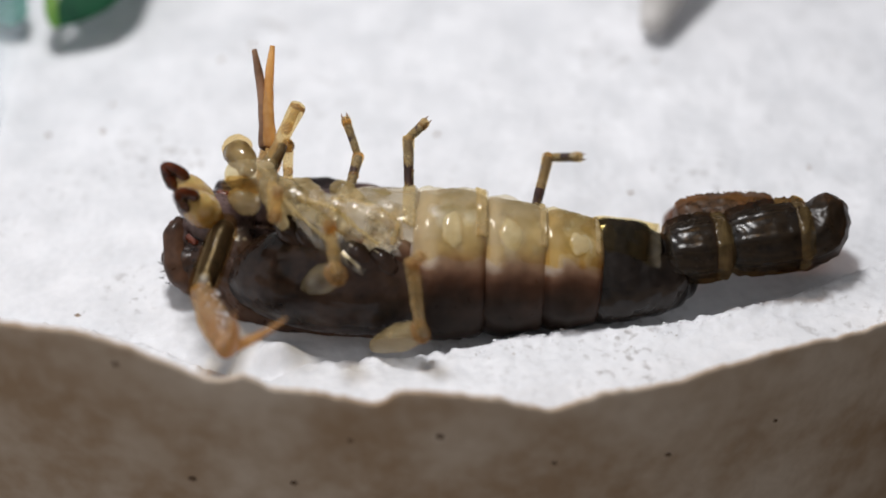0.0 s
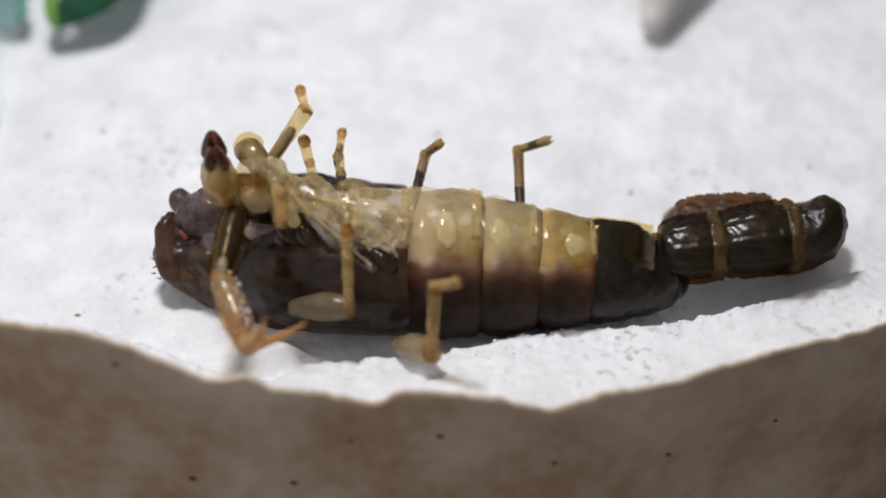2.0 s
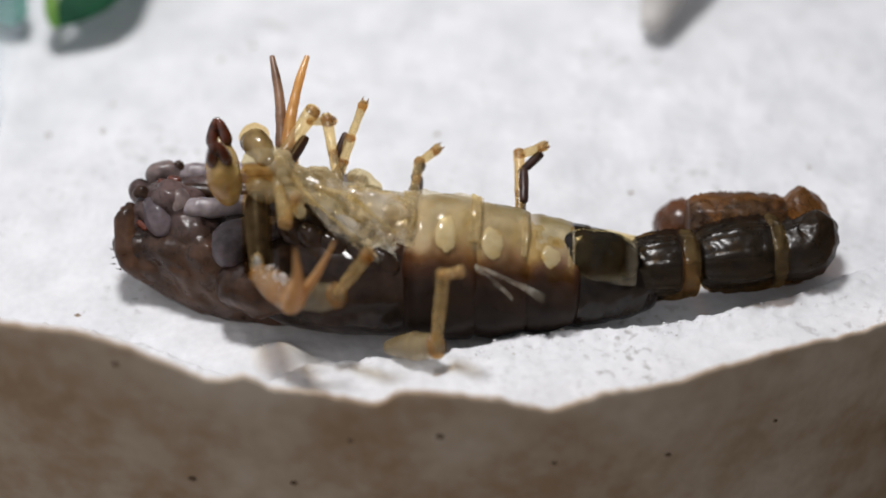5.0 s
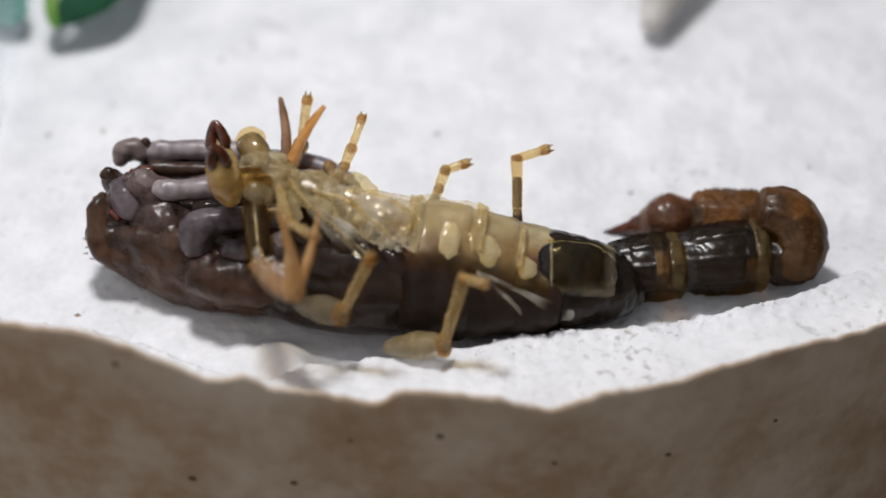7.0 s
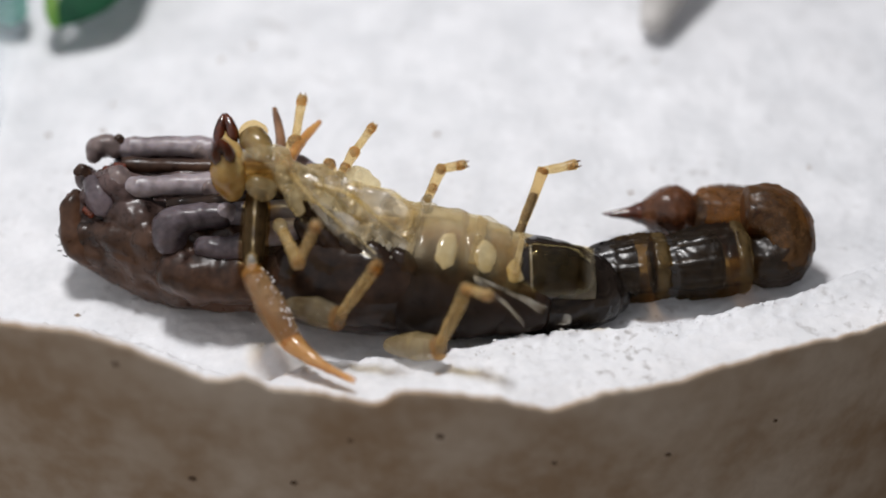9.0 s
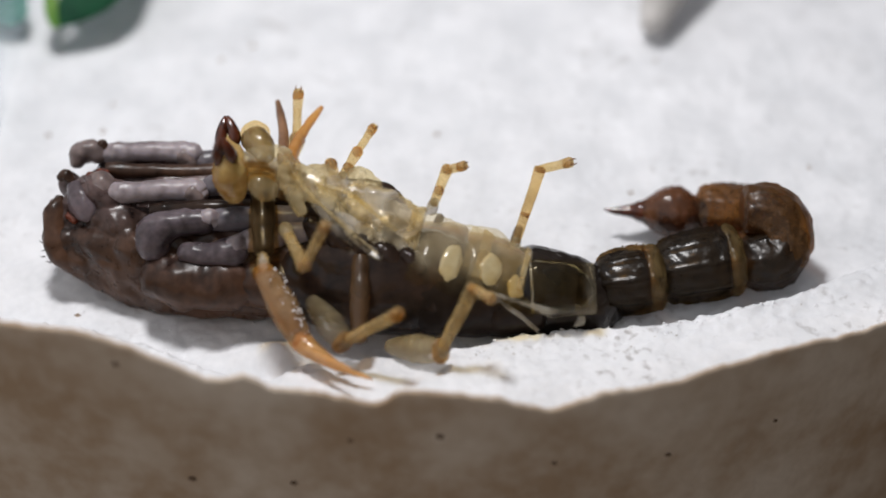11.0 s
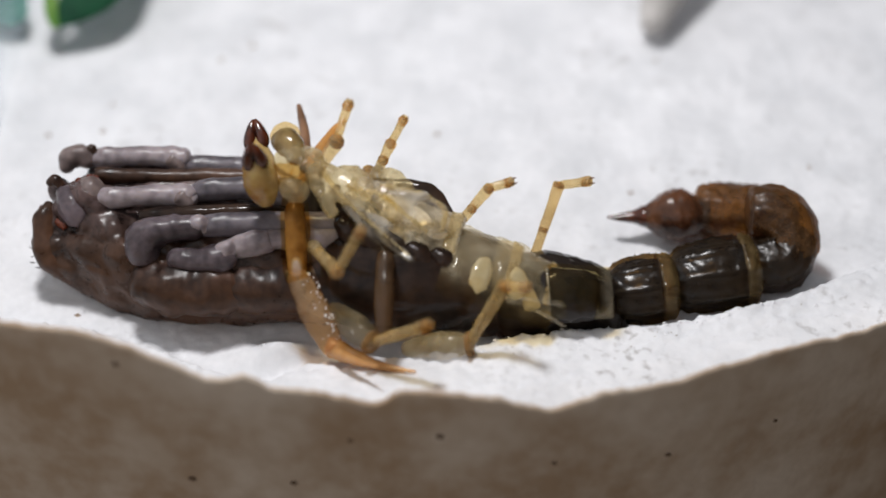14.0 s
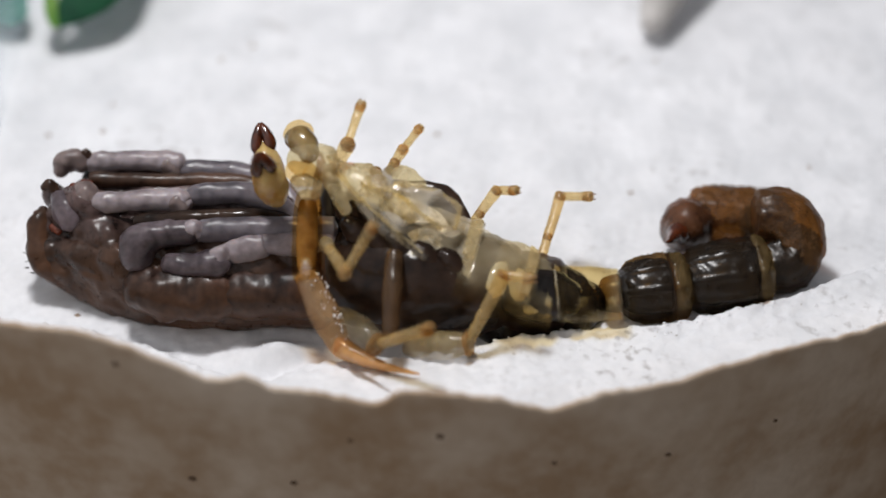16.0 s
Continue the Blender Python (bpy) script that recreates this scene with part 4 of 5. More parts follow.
def leg_chain(lengths, sizes, mats, labels):
    out = []
    for n, (length, size, m, lab) in enumerate(zip(lengths, sizes, mats, labels)):
        b = bone(("upper_leg", "shin", "foot")[n], length, [size * k for k in ((0.62, 0.95, 1.12, 1.08, 0.72) if n == 0 and size > 16 else (0.80, 0.92, 0.95, 1.08))], m, skin, lab)
        if n == 0 and size <= 14:
            part("socket", loft(bmesh.new(), [(-30 * STEP, 0, 0, size * 0.5 * STEP), (-22 * STEP, 0, 0, size * 1.15 * STEP), (-6 * STEP, 0, 0, size * 1.1 * STEP), (5 * STEP, 0, 0, size * 0.8 * STEP)], seg=16, n=4, rough=0.2), THIGH, b, "cloudy olive socket")
        if n == 0 and size <= 11:
            part("band", loft(bmesh.new(), [((length * 0.36 - 4) * STEP, 0, 0, size * 0.86 * STEP), (length * 0.36 * STEP, 0, 0, size * 1.0 * STEP), ((length * 0.36 + 4) * STEP, 0, 0, size * 0.9 * STEP)], seg=18, n=3, rough=0.2), JOINT, b, "darker band")
        if n == len(lengths) - 1:
            part("foot_band", loft(bmesh.new(), [((length - 13) * STEP, 0, 0, size * 0.94 * STEP), ((length - 8) * STEP, 0, 0, size * 1.10 * STEP), ((length - 2) * STEP, 0, 0, size * 1.08 * STEP), ((length + 3) * STEP, 0, 0, size * 0.6 * STEP)], seg=18, n=3, rough=0.2), JOINT, b, "darker foot joint")
            for s in (-1, 1):
                part("claw", loft(bmesh.new(), [(length * STEP, s * 3 * STEP, 0, 2.6 * STEP), ((length + 7) * STEP, s * 5 * STEP, 0, 1.6 * STEP), ((length + 12) * STEP, s * 4 * STEP, 0, 0.4 * STEP)], seg=6, n=2), BROWN_LEG, b)
        else:
            part("joint_ring", loft(bmesh.new(), [((length - 4) * STEP, 0, 0, size * 0.96 * STEP), (length * STEP, 0, 0, size * 1.0 * STEP), ((length + 4) * STEP, 0, 0, size * 0.9 * STEP)], seg=18, n=3, rough=0.2), JOINT, b, "darker joint ring")
        out.append(b)
    return out


leg_a = leg_chain([105, 85], [14, 9], [AMBER, AMBER], ["clear golden leg", "clear golden foot"])
leg_b = leg_chain([70, 70], [10, 8], [AMBER, AMBER], ["clear golden leg", "clear golden foot"])
leg_c = leg_chain([92, 42], [10, 9], [AMBER, AMBER], ["clear golden leg", "clear golden foot"])
leg_d = leg_chain([132, 58], [10, 9], [DUSK_LEG, AMBER], ["brownish golden leg", "clear golden foot"])
leg_e = leg_chain([100, 100], [12, 9.5], [AMBER, AMBER], ["clear golden leg", "clear golden shin"])
leg_f = leg_chain([108, 135], [22, 11], [DIM_THIGH, AMBER], ["cloudy olive thigh", "clear golden shin"])
leg_g = leg_chain([112, 135, 48], [22, 12, 10], [THIGH, AMBER, AMBER], ["cloudy olive thigh", "clear golden shin", "clear golden foot"])

leg_h = leg_chain([112], [10], [AMBER], ["pale clear leg"])


def leg_flesh(pieces):
    """The dark soft leg that is drawn out of an old one: (length, radius, steps along the leg)."""
    out = []
    for length, r, along in pieces:
        rows = [(-0.55 * length, 0.15), (-0.5 * length, 0.8), (-0.2 * length, 1.0), (0.2 * length, 1.0), (0.5 * length, 0.85), (0.56 * length, 0.15)]
        out.append((part("leg_flesh", loft(bmesh.new(), [(x * STEP, 0, 0, r * k * STEP) for x, k in rows], seg=12, n=4, rough=0.1, freq=900), LEG_FLESH, scorpion, "dark new leg inside the old skin"), along))
    return out


leg_i = bone("upper_leg", 140, [15, 18, 17, 14], DIM_LEG, skin, "clear brownish leg")

# ---- tail, curled on the ground behind ----
def ring_points(half, r):
    return [(x * STEP, 0, 0, r * k * STEP) for x, k in [(-half, 0.58), (-half * 0.95, 0.78), (-half * 0.64, 0.95), (-half * 0.1, 1.03), (half * 0.45, 1.03), (half * 0.88, 0.94), (half, 0.75)]]


def keel_grains(points, ribs, rib, seed, parent, mat, lines, size=2.6, gap=9.0):
    """Rows of small grains on the keels of a tail segment, joined into one part."""
    rnd, bm = random.Random(seed), bmesh.new()
    rows = spline(points, 5)
    for k in lines:
        q = 2 * math.pi * k / ribs
        run = 0.0
        for a, b in zip(rows, rows[1:]):
            d = Vector(b[:3]) - Vector(a[:3])
            run += d.length
            if run < gap * STEP or d.length < 1e-9:
                continue
            run = 0.0
            d.normalize()
            out = Vector((0, 0, 1)).cross(d).normalized()
            rad = b[3] * (1 + rib) + rnd.uniform(-0.6, 0.3) * STEP
            c = Vector(b[:3]) + out * (math.cos(q) * rad) + Vector((0, 0, 1)) * (math.sin(q) * rad)
            g = size * rnd.uniform(0.6, 1.25) * STEP
            loft(bm, [(c.x - d.x * g * 1.2, c.y - d.y * g * 1.2, c.z, g * 0.3), (c.x, c.y, c.z, g), (c.x + d.x * g * 1.2, c.y + d.y * g * 1.2, c.z, g * 0.3)], seg=6, n=2)
    ob = part("keel", bm, mat, parent, "keel of fine dark grains")
    return ob


def tail_part(name, pts, mat, label, ribs=8, rib=0.07, rough=0.06, band=None, seed=1, lines=(0, 1), size=1.7):
    ob = part(name, loft(bmesh.new(), pts, seg=56, n=6, ribs=ribs, rib=rib, rough=rough, freq=1700), mat, skin, label)
    keel_grains(pts, ribs, rib, seed, ob, mat, lines, size)
    if band:
        half, r, wide = band
        rim = [(half - wide - 6, 0.99), (half - wide, 1.03), (half - wide * 0.5, 0.995), (half - 4, 0.92), (half + 3, 0.76)]
        part("band", loft(bmesh.new(), [(x * STEP, 0, 0, r * k * STEP) for x, k in rim], seg=56, n=3, ribs=ribs, rib=rib, rough=rough, freq=1700, caps=False), BAND, ob, "yellow-brown rim")
    return ob


def bent(pts):
    return [(x * STEP, y * STEP, z * STEP, r * STEP) for x, y, z, r in pts]


tail_1 = tail_part("tail_segment", ring_points(58, 53), TAIL_SKIN, "dark amber ridged tail segment", rib=0.15, rough=0.05, band=(58, 53, 24), seed=1)
part("neck", loft(bmesh.new(), [(-100 * STEP, 0, 0, 20 * STEP), (-92 * STEP, 0, 0, 30 * STEP), (-74 * STEP, 0, 0, 35 * STEP), (-50 * STEP, 0, 0, 34 * STEP)], seg=32, n=4, rough=0.06, freq=900), TAIL_SKIN, tail_1, "dark soft neck")
tail_2 = tail_part("tail_segment", ring_points(76, 57), TAIL_SKIN, "dark amber ridged tail segment", rib=0.15, rough=0.05, band=(76, 57, 20), seed=2)
tail_3 = tail_part("tail_segment", bent([(-58, -10, 0, 30), (-52, -10, 0, 42), (-28, -11, 0, 52), (-2, -5, 0, 55), (12, 10, 0, 51), (18, 32, 0, 42), (18, 46, 0, 30), (17, 56, 0, 16), (16, 60, 0, 4)]), TAIL_BEND, "dark brown tail segment at the bend", rib=0.08, rough=0.07, seed=3)
tail_4 = tail_part("tail_segment", bent([(15, -96, 2, 10), (16, -90, 3, 26), (19, -74, 4, 38), (22, -56, 6, 43), (24, -32, 6, 47), (12, 2, 4, 49), (-16, 19, 2, 48), (-48, 20, 0, 43), (-56, 20, 0, 28)]), TAIL_BROWN, "amber-brown tail segment at the bend", rib=0.08, rough=0.08, seed=4, lines=(0,), size=2.6)
tail_5 = tail_part("tail_segment", ring_points(90, 52), TAIL_BROWN, "rough amber-brown last tail segment", ribs=10, rib=0.06, rough=0.08, seed=5, lines=(0,), size=1.8)
tail_flesh = []
for half, r in ((47, 47), (66, 51), (36, 40), (46, 40)):
    tail_flesh.append(part("tail_flesh", loft(bmesh.new(), ring_points(half, r), seg=40, n=5, ribs=8, rib=0.13, rough=0.05, freq=1500), TAIL, scorpion, "black new tail inside the old skin"))
telson = bone("sting_bulb", 168, [34, 45, 50, 48, 39, 25, 14, 9, 5.5, 1.2], TELSON, skin, "red-brown sting bulb with dark point", seg=24)
part("sting", loft(bmesh.new(), [(96 * STEP, 0, 0, 20 * STEP), (106 * STEP, 0, 0, 19.5 * STEP), (120 * STEP, 0, 0, 13 * STEP), (138 * STEP, 0, 0, 9.5 * STEP), (154 * STEP, 0, 0, 6 * STEP), (172 * STEP, -2 * STEP, 0, 1.2 * STEP)], seg=18, n=4, rough=0.06), TIP, telson, "dark sting")


# ---- things at the back ----
def green_leaf():
    e = thing("leaf", "dark green leaf lying over the white ground", "leaf")
    w = rest(10, 52)
    form("blade", [(200, -190, w - 6, 62), (188, -105, w - 3, 82), (172, -38, w - 0.6, 70), (138, 6, w, 44), (104, 34, w + 0.2, 20)], LEAF, e, flat=0.2, rough=0.05, freq=120, seg=24)
    form("edge", [(122, -120, w - 3, 10), (96, -40, w - 0.2, 15), (90, 14, w + 0.3, 14), (97, 44, w + 0.3, 10)], LEAF_EDGE, e, "yellow-green edge", flat=0.5, seg=12)
    f = thing("leaf", "pale teal leaf beside the glass", "leaf")
    form("blade", [(-60, -90, rest(20, 24), 70), (-5, -30, rest(20, 24), 66), (22, 22, rest(20, 24), 36)], TEAL, f, flat=0.2, rough=0.05, freq=120, seg=24)


green_leaf()
def glass_wall():
    """The enclosure's side pane, standing on the ground."""
    bm = bmesh.new()
    bmesh.ops.create_cube(bm, size=1, matrix=Matrix.Translation((-0.0412, 0.052, 0.013)) @ Matrix.Diagonal((0.0012, 0.062, 0.030, 1)))
    bmesh.ops.bevel(bm, geom=bm.edges[:], offset=0.0003, segments=2, affect="EDGES")
    pane = part("glass_pane", bm, GLASS, None)
    pane.visible_shadow = False
    tagged(pane, "pale blue glass side pane of the enclosure", "glass pane")


glass_wall()
stone = thing("stone", "smooth grey stone on the white ground", "stone")
form("body", [(1205, -70, rest(-70, 16), 60), (1172, 0, rest(0, 10), 46), (1156, 40, rest(42, 4), 30)], STONE, stone, rough=0.12, freq=150, seg=24)

# specks on the powder; those at the upper left stand in for small dark dents
for u, v, r in [(392, 115, 6), (448, 88, 7), (773, 248, 7), (1116, 341, 6), (137, 557, 6), (1428, 536, 5), (182, 236, 6), (200, 190, 5), (85, 241, 6), (1072, 600, 5), (1160, 115, 5), (1432, 300, 5)]:
    e = new("crumb")
    p = lay(u, v)
    e.matrix_basis = Matrix.Translation((p.x, p.y, height(p.x / MM, p.y / MM) * MM))
    tagged(e, "tiny brown speck on the white powder", "crumb", group="crumbs on the powder")
    part("grain", loft(bmesh.new(), [(-r * STEP, 0, 0, r * 0.2 * STEP), (0, 0, 0, r * 0.7 * STEP), (r * STEP, 0, 0, r * 0.2 * STEP)], seg=8, n=2, rough=0.5), SPECK, e)


for u, v, r in [(778, 768, 7), (341, 842, 7), (520, 850, 6), (205, 640, 6), (1180, 800, 6), (980, 815, 5), (620, 775, 5), (1370, 740, 5)]:
    e = new("crumb")
    e.matrix_basis = Matrix.Translation((edge_at(u, v) + Vector((0, -0.28, 0))) * MM)
    tagged(e, "tiny dark crumb stuck to the clay wall", "crumb", group="crumbs on the wall")
    part("grain", loft(bmesh.new(), [(-r * STEP, 0, 0, r * 0.2 * STEP), (0, 0, 0, r * 0.7 * STEP), (r * STEP, 0, 0, r * 0.2 * STEP)], seg=8, n=2, rough=0.5), RUST, e)


def powder_clumps():
    """Loose lumps of powder along the lip and round the animal, too many to count."""
    rnd = random.Random(11)
    verts, faces = [], []
    for k in range(520):
        x = rnd.uniform(2, 30) if k < 330 else rnd.uniform(-34, 34)
        c = float(np.interp(x, *CREST))
        y = c + rnd.gauss(-0.6, 1.0) if k < 330 else rnd.uniform(c - 3, c + 40)
        r = rnd.uniform(0.04, 0.13) if rnd.random() < 0.9 else rnd.uniform(0.14, 0.26)
        z, b = height(x, y), len(verts)
        for i, (px, py, pz) in enumerate([(1, 0, 0), (-1, 0, 0), (0, 1, 0), (0, -1, 0), (0, 0, 1), (0, 0, -1), (0.7, 0.7, 0.5), (-0.7, 0.6, 0.6), (0.6, -0.7, 0.5), (-0.7, -0.7, 0.4)]):
            g = r * rnd.uniform(0.6, 1.1)
            verts.append(((x + px * g) * MM, (y + py * g) * MM, (z + pz * g * 0.7) * MM))
        for f in [(0, 6, 4), (6, 2, 4), (2, 7, 4), (7, 1, 4), (1, 9, 4), (9, 3, 4), (3, 8, 4), (8, 0, 4), (0, 5, 6), (6, 5, 2), (2, 5, 7), (7, 5, 1), (1, 5, 9), (9, 5, 3), (3, 5, 8), (8, 5, 0)]:
            faces.append(tuple(b + i for i in f))
    me = bpy.data.meshes.new("powder_clumps")
    me.from_pydata(verts, [], faces)
    me.materials.append(POWDER)
    me.materials.append(GRIT)
    me.polygons.foreach_set("material_index", [1 if k // 16 < 330 and k // 16 % 7 == 0 else 0 for k in range(len(me.polygons))])
    tagged(new("powder_clumps", me), "loose white clumps of powder along the lip", "powder", kind="stuff")


powder_clumps()


# ---- what moves ----
def motions():
    # the emerging front
    slip = [(0, 240, 18), (0.5, 245, 20), (1, 240, 20), (1.5, 232, 15), (2, 225, 10), (2.5, 220, 6), (3, 208, 4), (3.5, 200, 4), (4, 183, 4), (5.2, 148, -10), (6.5, 112, -22), (7, 105, -25),
            (7.5, 93, -27), (8, 88, -26), (8.5, 70, -30), (9, 58, -30), (10.2, 38, -24), (11.5, 24, -17), (12, 20, -15), (12.5, 17, -14), (13, 12, -12), (14, 10, -9), (14.5, 5, -5), (15, 2, -2), (16, 0, 0)]
    drift(front_body, 150, 430, None, *[(t, 150 + a, 430 + b, 0) for t, a, b in slip])
    for ob, u, v in new_limbs:
        high = max(0.0, min(1.0, (430 - v) / 110))
        drift(ob, u, v, None, *[(t, u + a + 60 * max(0, 1 - t / 6), v + b + high * float(np.interp(t, [0, 1, 2, 3, 4, 6.5, 16], [150, 95, 75, 55, 42, 6, 0])), 0) for t, a, b in slip])
    o = abdomen.matrix_basis.translation.copy()
    walk(abdomen, [(t, Matrix.Translation((o.x + a * STEP, o.y, o.z))) for t, a in [(0, 0), (4, 0), (7, 20), (9, 35), (12, 65), (14, 105), (16, 115)]])
    # the body rolls its black back forward as it leaves
    for k, ob in enumerate(belly):
        o = ob.matrix_basis.translation.copy()
        rows = []
        for t, a, b, roll in [(0, 0, 0, 0), (2.5, -18, 0, 4), (4, -30, 0, 10), (6.5, -85, 8, 28), (7, -90, 9, 31), (9, -118, 14, 44), (11.5, -124, 24, 78), (12, -125, 26, 86), (14, -100, 28, 94), (15.4, -88, 28, 97), (16, -80, 28, 98)]:
            s = k / 4
            turn = min(1.0, math.sin(radians(min(roll, 90))) ** 2)
            a = a * s - (float(np.interp(t, [14, 15.4, 16], [0, 15, 80])) if k == 4 else 0) + (0 if k else float(np.interp(t, [0, 7, 12, 16], [0, 10, 30, 55])))
            rows.append((t, Matrix.Translation((o.x + a * STEP, o.y - (b * s + (24 if k else 44) * turn) * STEP, o.z - (4.6, 2.7, 2.4, 2.0, 1.5)[k] * MM * turn)) @ Matrix.Rotation(radians(-roll if k < 4 else 0), 4, "X")))
        walk(ob, rows)
    drift(flap, 640, 318, None, (0, 530, 420, 0), (4, 540, 400, 0), (7, 555, 370, 0), (9, 570, 330, 0), (11.5, 588, 318, 0), (12.5, 616, 316, 0), (13.5, 640, 318, 0), (14.5, 668, 320, 0), (16, 682, 322, 0))
    # the old front shield
    nod = [(0, -28, 22), (0.5, -17, 20), (1, -15, 20), (1.5, -12, 18), (2, -8, 18), (2.5, 2, 8), (3, 2, 8), (3.5, -3, 14), (4, 0, 8), (6.5, 3, 0), (7, -4, 8), (7.5, 3, -5), (8, 0, 0),
           (8.5, 0, -5), (9, 0, -3), (11.5, 4, -2), (12, 2, 2), (12.5, 22, 0), (13, 36, -3), (13.5, 48, 2), (14, 58, 0), (14.5, 77, -4), (15, 74, 0), (15.5, 78, -6), (16, 82, -4)]
    drift(prosoma, 540, 320, None, *[(t, 540 + a, 320 + b, 0) for t, a, b in nod])
    swing(mouth[:1], [1], 2.0,
          [(0, 370, 372, 303, 297), (0.5, 388, 345, 375, 250), (1, 395, 345, 385, 248), (1.5, 388, 350, 385, 237), (2, 392, 350, 383, 240), (2.5, 400, 345, 397, 228), (3, 400, 345, 396, 228), (3.5, 395, 350, 386, 233), (4, 395, 345, 383, 222)],
          [(6.5, 410, 340, 395, 213), (7, 402, 345, 384, 220), (7.5, 402, 340, 393, 204), (8, 402, 340, 390, 212), (8.5, 407, 335, 400, 202), (9, 407, 335, 398, 205)],
          [(11.5, 412, 340, 400, 207), (12, 412, 340, 391, 215), (12.5, 428, 340, 413, 215), (13, 440, 340, 430, 207), (13.5, 455, 345, 448, 213), (14, 465, 345, 450, 215), (14.5, 482, 345, 470, 210), (15, 480, 350, 463, 215), (16, 482, 350, 460, 217)])
    swing(mouth[1:], [1], 3.4,
          [(0, 378, 385, 330, 345), (0.5, 385, 380, 322, 320), (1, 388, 362, 352, 285), (1.5, 395, 350, 390, 265), (2, 400, 350, 390, 270), (3, 404, 345, 400, 260), (4, 400, 350, 392, 260)],
          [(6.5, 415, 345, 400, 260), (7, 408, 350, 392, 265), (8, 408, 345, 395, 260), (9, 412, 340, 400, 255)],
          [(11.5, 416, 345, 402, 255), (12, 416, 345, 400, 262), (13, 445, 345, 436, 260), (14, 470, 350, 455, 265), (14.5, 488, 350, 474, 265), (15, 486, 352, 466, 275), (16, 490, 350, 468, 280)])
    # near pincer
    flesh = part("arm_flesh", loft(bmesh.new(), [(x * STEP, 0, 0, r * STEP) for x, r in ((-70, 4), (-64, 17), (-20, 21), (30, 20), (64, 17), (70, 4))], seg=18, n=5, rough=0.1, freq=700), ARM_FLESH, scorpion, "grey-brown new arm inside the old skin")
    fluid = part("amber_fluid", loft(bmesh.new(), [(x * STEP, 0, 0, r * STEP) for x, r in ((-66, 4), (-60, 15), (-20, 19), (30, 19), (60, 16), (66, 4))], seg=18, n=5, rough=0.1, freq=700), FLUID, skin, "amber fluid left in the old arm")
    swing([arm, palm, finger_a], [1, 1, 1], [(0, 4.2), (4.2, 4.0), (6.5, 3.5), (9, 3.1), (11.5, 2.8), (16, 2.8)],
          [(0, 400, 395, 366, 515, 412, 610, 430, 550), (0.5, 402, 390, 390, 510, 440, 608, 450, 503), (1, 408, 385, 390, 505, 452, 602, 472, 498), (1.5, 410, 380, 390, 505, 455, 602, 482, 503), (2, 418, 370, 400, 490, 445, 608, 482, 560),
           (2.5, 428, 345, 415, 480, 468, 605, 492, 535), (3, 434, 345, 420, 490, 472, 612, 492, 570), (3.5, 440, 345, 430, 490, 484, 612, 495, 575), (3.9, 441, 338, 436, 486, 494, 600, 500, 562), (4, 442, 325, 452, 468, 520, 530, 512, 385), (4.1, 442, 338, 444, 484, 500, 602, 510, 565), (4.2, 443, 342, 446, 486, 506, 596, 520, 560)],
          [(6.5, 456, 350, 475, 480, 532, 500, 510, 350), (7, 450, 350, 468, 472, 530, 515, 495, 370), (7.5, 456, 350, 472, 478, 548, 568, 562, 500), (8, 456, 350, 463, 490, 530, 612, 640, 630), (8.5, 452, 350, 455, 482, 525, 625, 630, 658), (9, 455, 350, 452, 482, 532, 635, 632, 665)],
          [(11.5, 466, 350, 480, 482, 552, 628, 672, 664), (12, 466, 350, 485, 486, 562, 631, 690, 660), (12.5, 482, 350, 495, 490, 572, 631, 704, 660), (13, 497, 350, 510, 490, 580, 630, 712, 658), (14, 520, 350, 530, 490, 596, 630, 734, 655),
           (15, 532, 350, 541, 490, 606, 630, 738, 654), (16, 545, 350, 545, 490, 610, 628, 740, 657)],
          flesh=[(flesh, 70), (fluid, 224)], ebb=[(0, 0), (6.5, 4), (9, 14), (11.5, 46), (12.5, 96), (13.5, 148), (16, 156)], back=(0.5, -0.5, -1))
    swing([arm, palm, finger_b], [1, 1, 1], [(0, 4.2), (4.2, 4.0), (6.5, 3.5), (9, 3.1), (11.5, 2.8), (16, 2.8)],
          [(0, 400, 395, 366, 515, 412, 610, 510, 558), (0.5, 402, 390, 390, 510, 440, 608, 520, 505), (1, 408, 385, 390, 505, 452, 602, 525, 500), (1.5, 410, 380, 390, 505, 455, 602, 505, 505), (2, 418, 370, 400, 490, 445, 608, 545, 565),
           (2.5, 428, 345, 415, 480, 468, 605, 560, 550), (3, 434, 345, 420, 490, 472, 612, 560, 585), (3.5, 440, 345, 430, 490, 484, 612, 572, 580), (3.9, 441, 338, 436, 486, 494, 600, 580, 560), (4, 442, 325, 452, 468, 520, 530, 585, 420), (4.1, 442, 338, 444, 484, 500, 602, 585, 555), (4.2, 443, 342, 446, 486, 506, 596, 590, 545)],
          [(6.5, 456, 350, 475, 480, 532, 500, 568, 330), (7, 450, 350, 468, 472, 530, 515, 565, 355), (7.5, 456, 350, 472, 478, 548, 568, 640, 560), (8, 456, 350, 463, 490, 530, 612, 638, 636), (8.5, 452, 350, 455, 482, 525, 625, 628, 662), (9, 455, 350, 452, 482, 532, 635, 630, 668)],
          [(11.5, 466, 350, 480, 482, 552, 628, 628, 636), (12, 466, 350, 485, 486, 562, 631, 640, 638), (12.5, 482, 350, 495, 490, 572, 631, 650, 638), (13, 497, 350, 510, 490, 580, 630, 658, 637), (14, 520, 350, 530, 490, 596, 630, 674, 637),
           (15, 532, 350, 541, 490, 606, 630, 682, 637), (16, 545, 350, 545, 490, 610, 628, 686, 637)], start=2, side=4)
    # far pincer
    near, mid, late = [], [], []
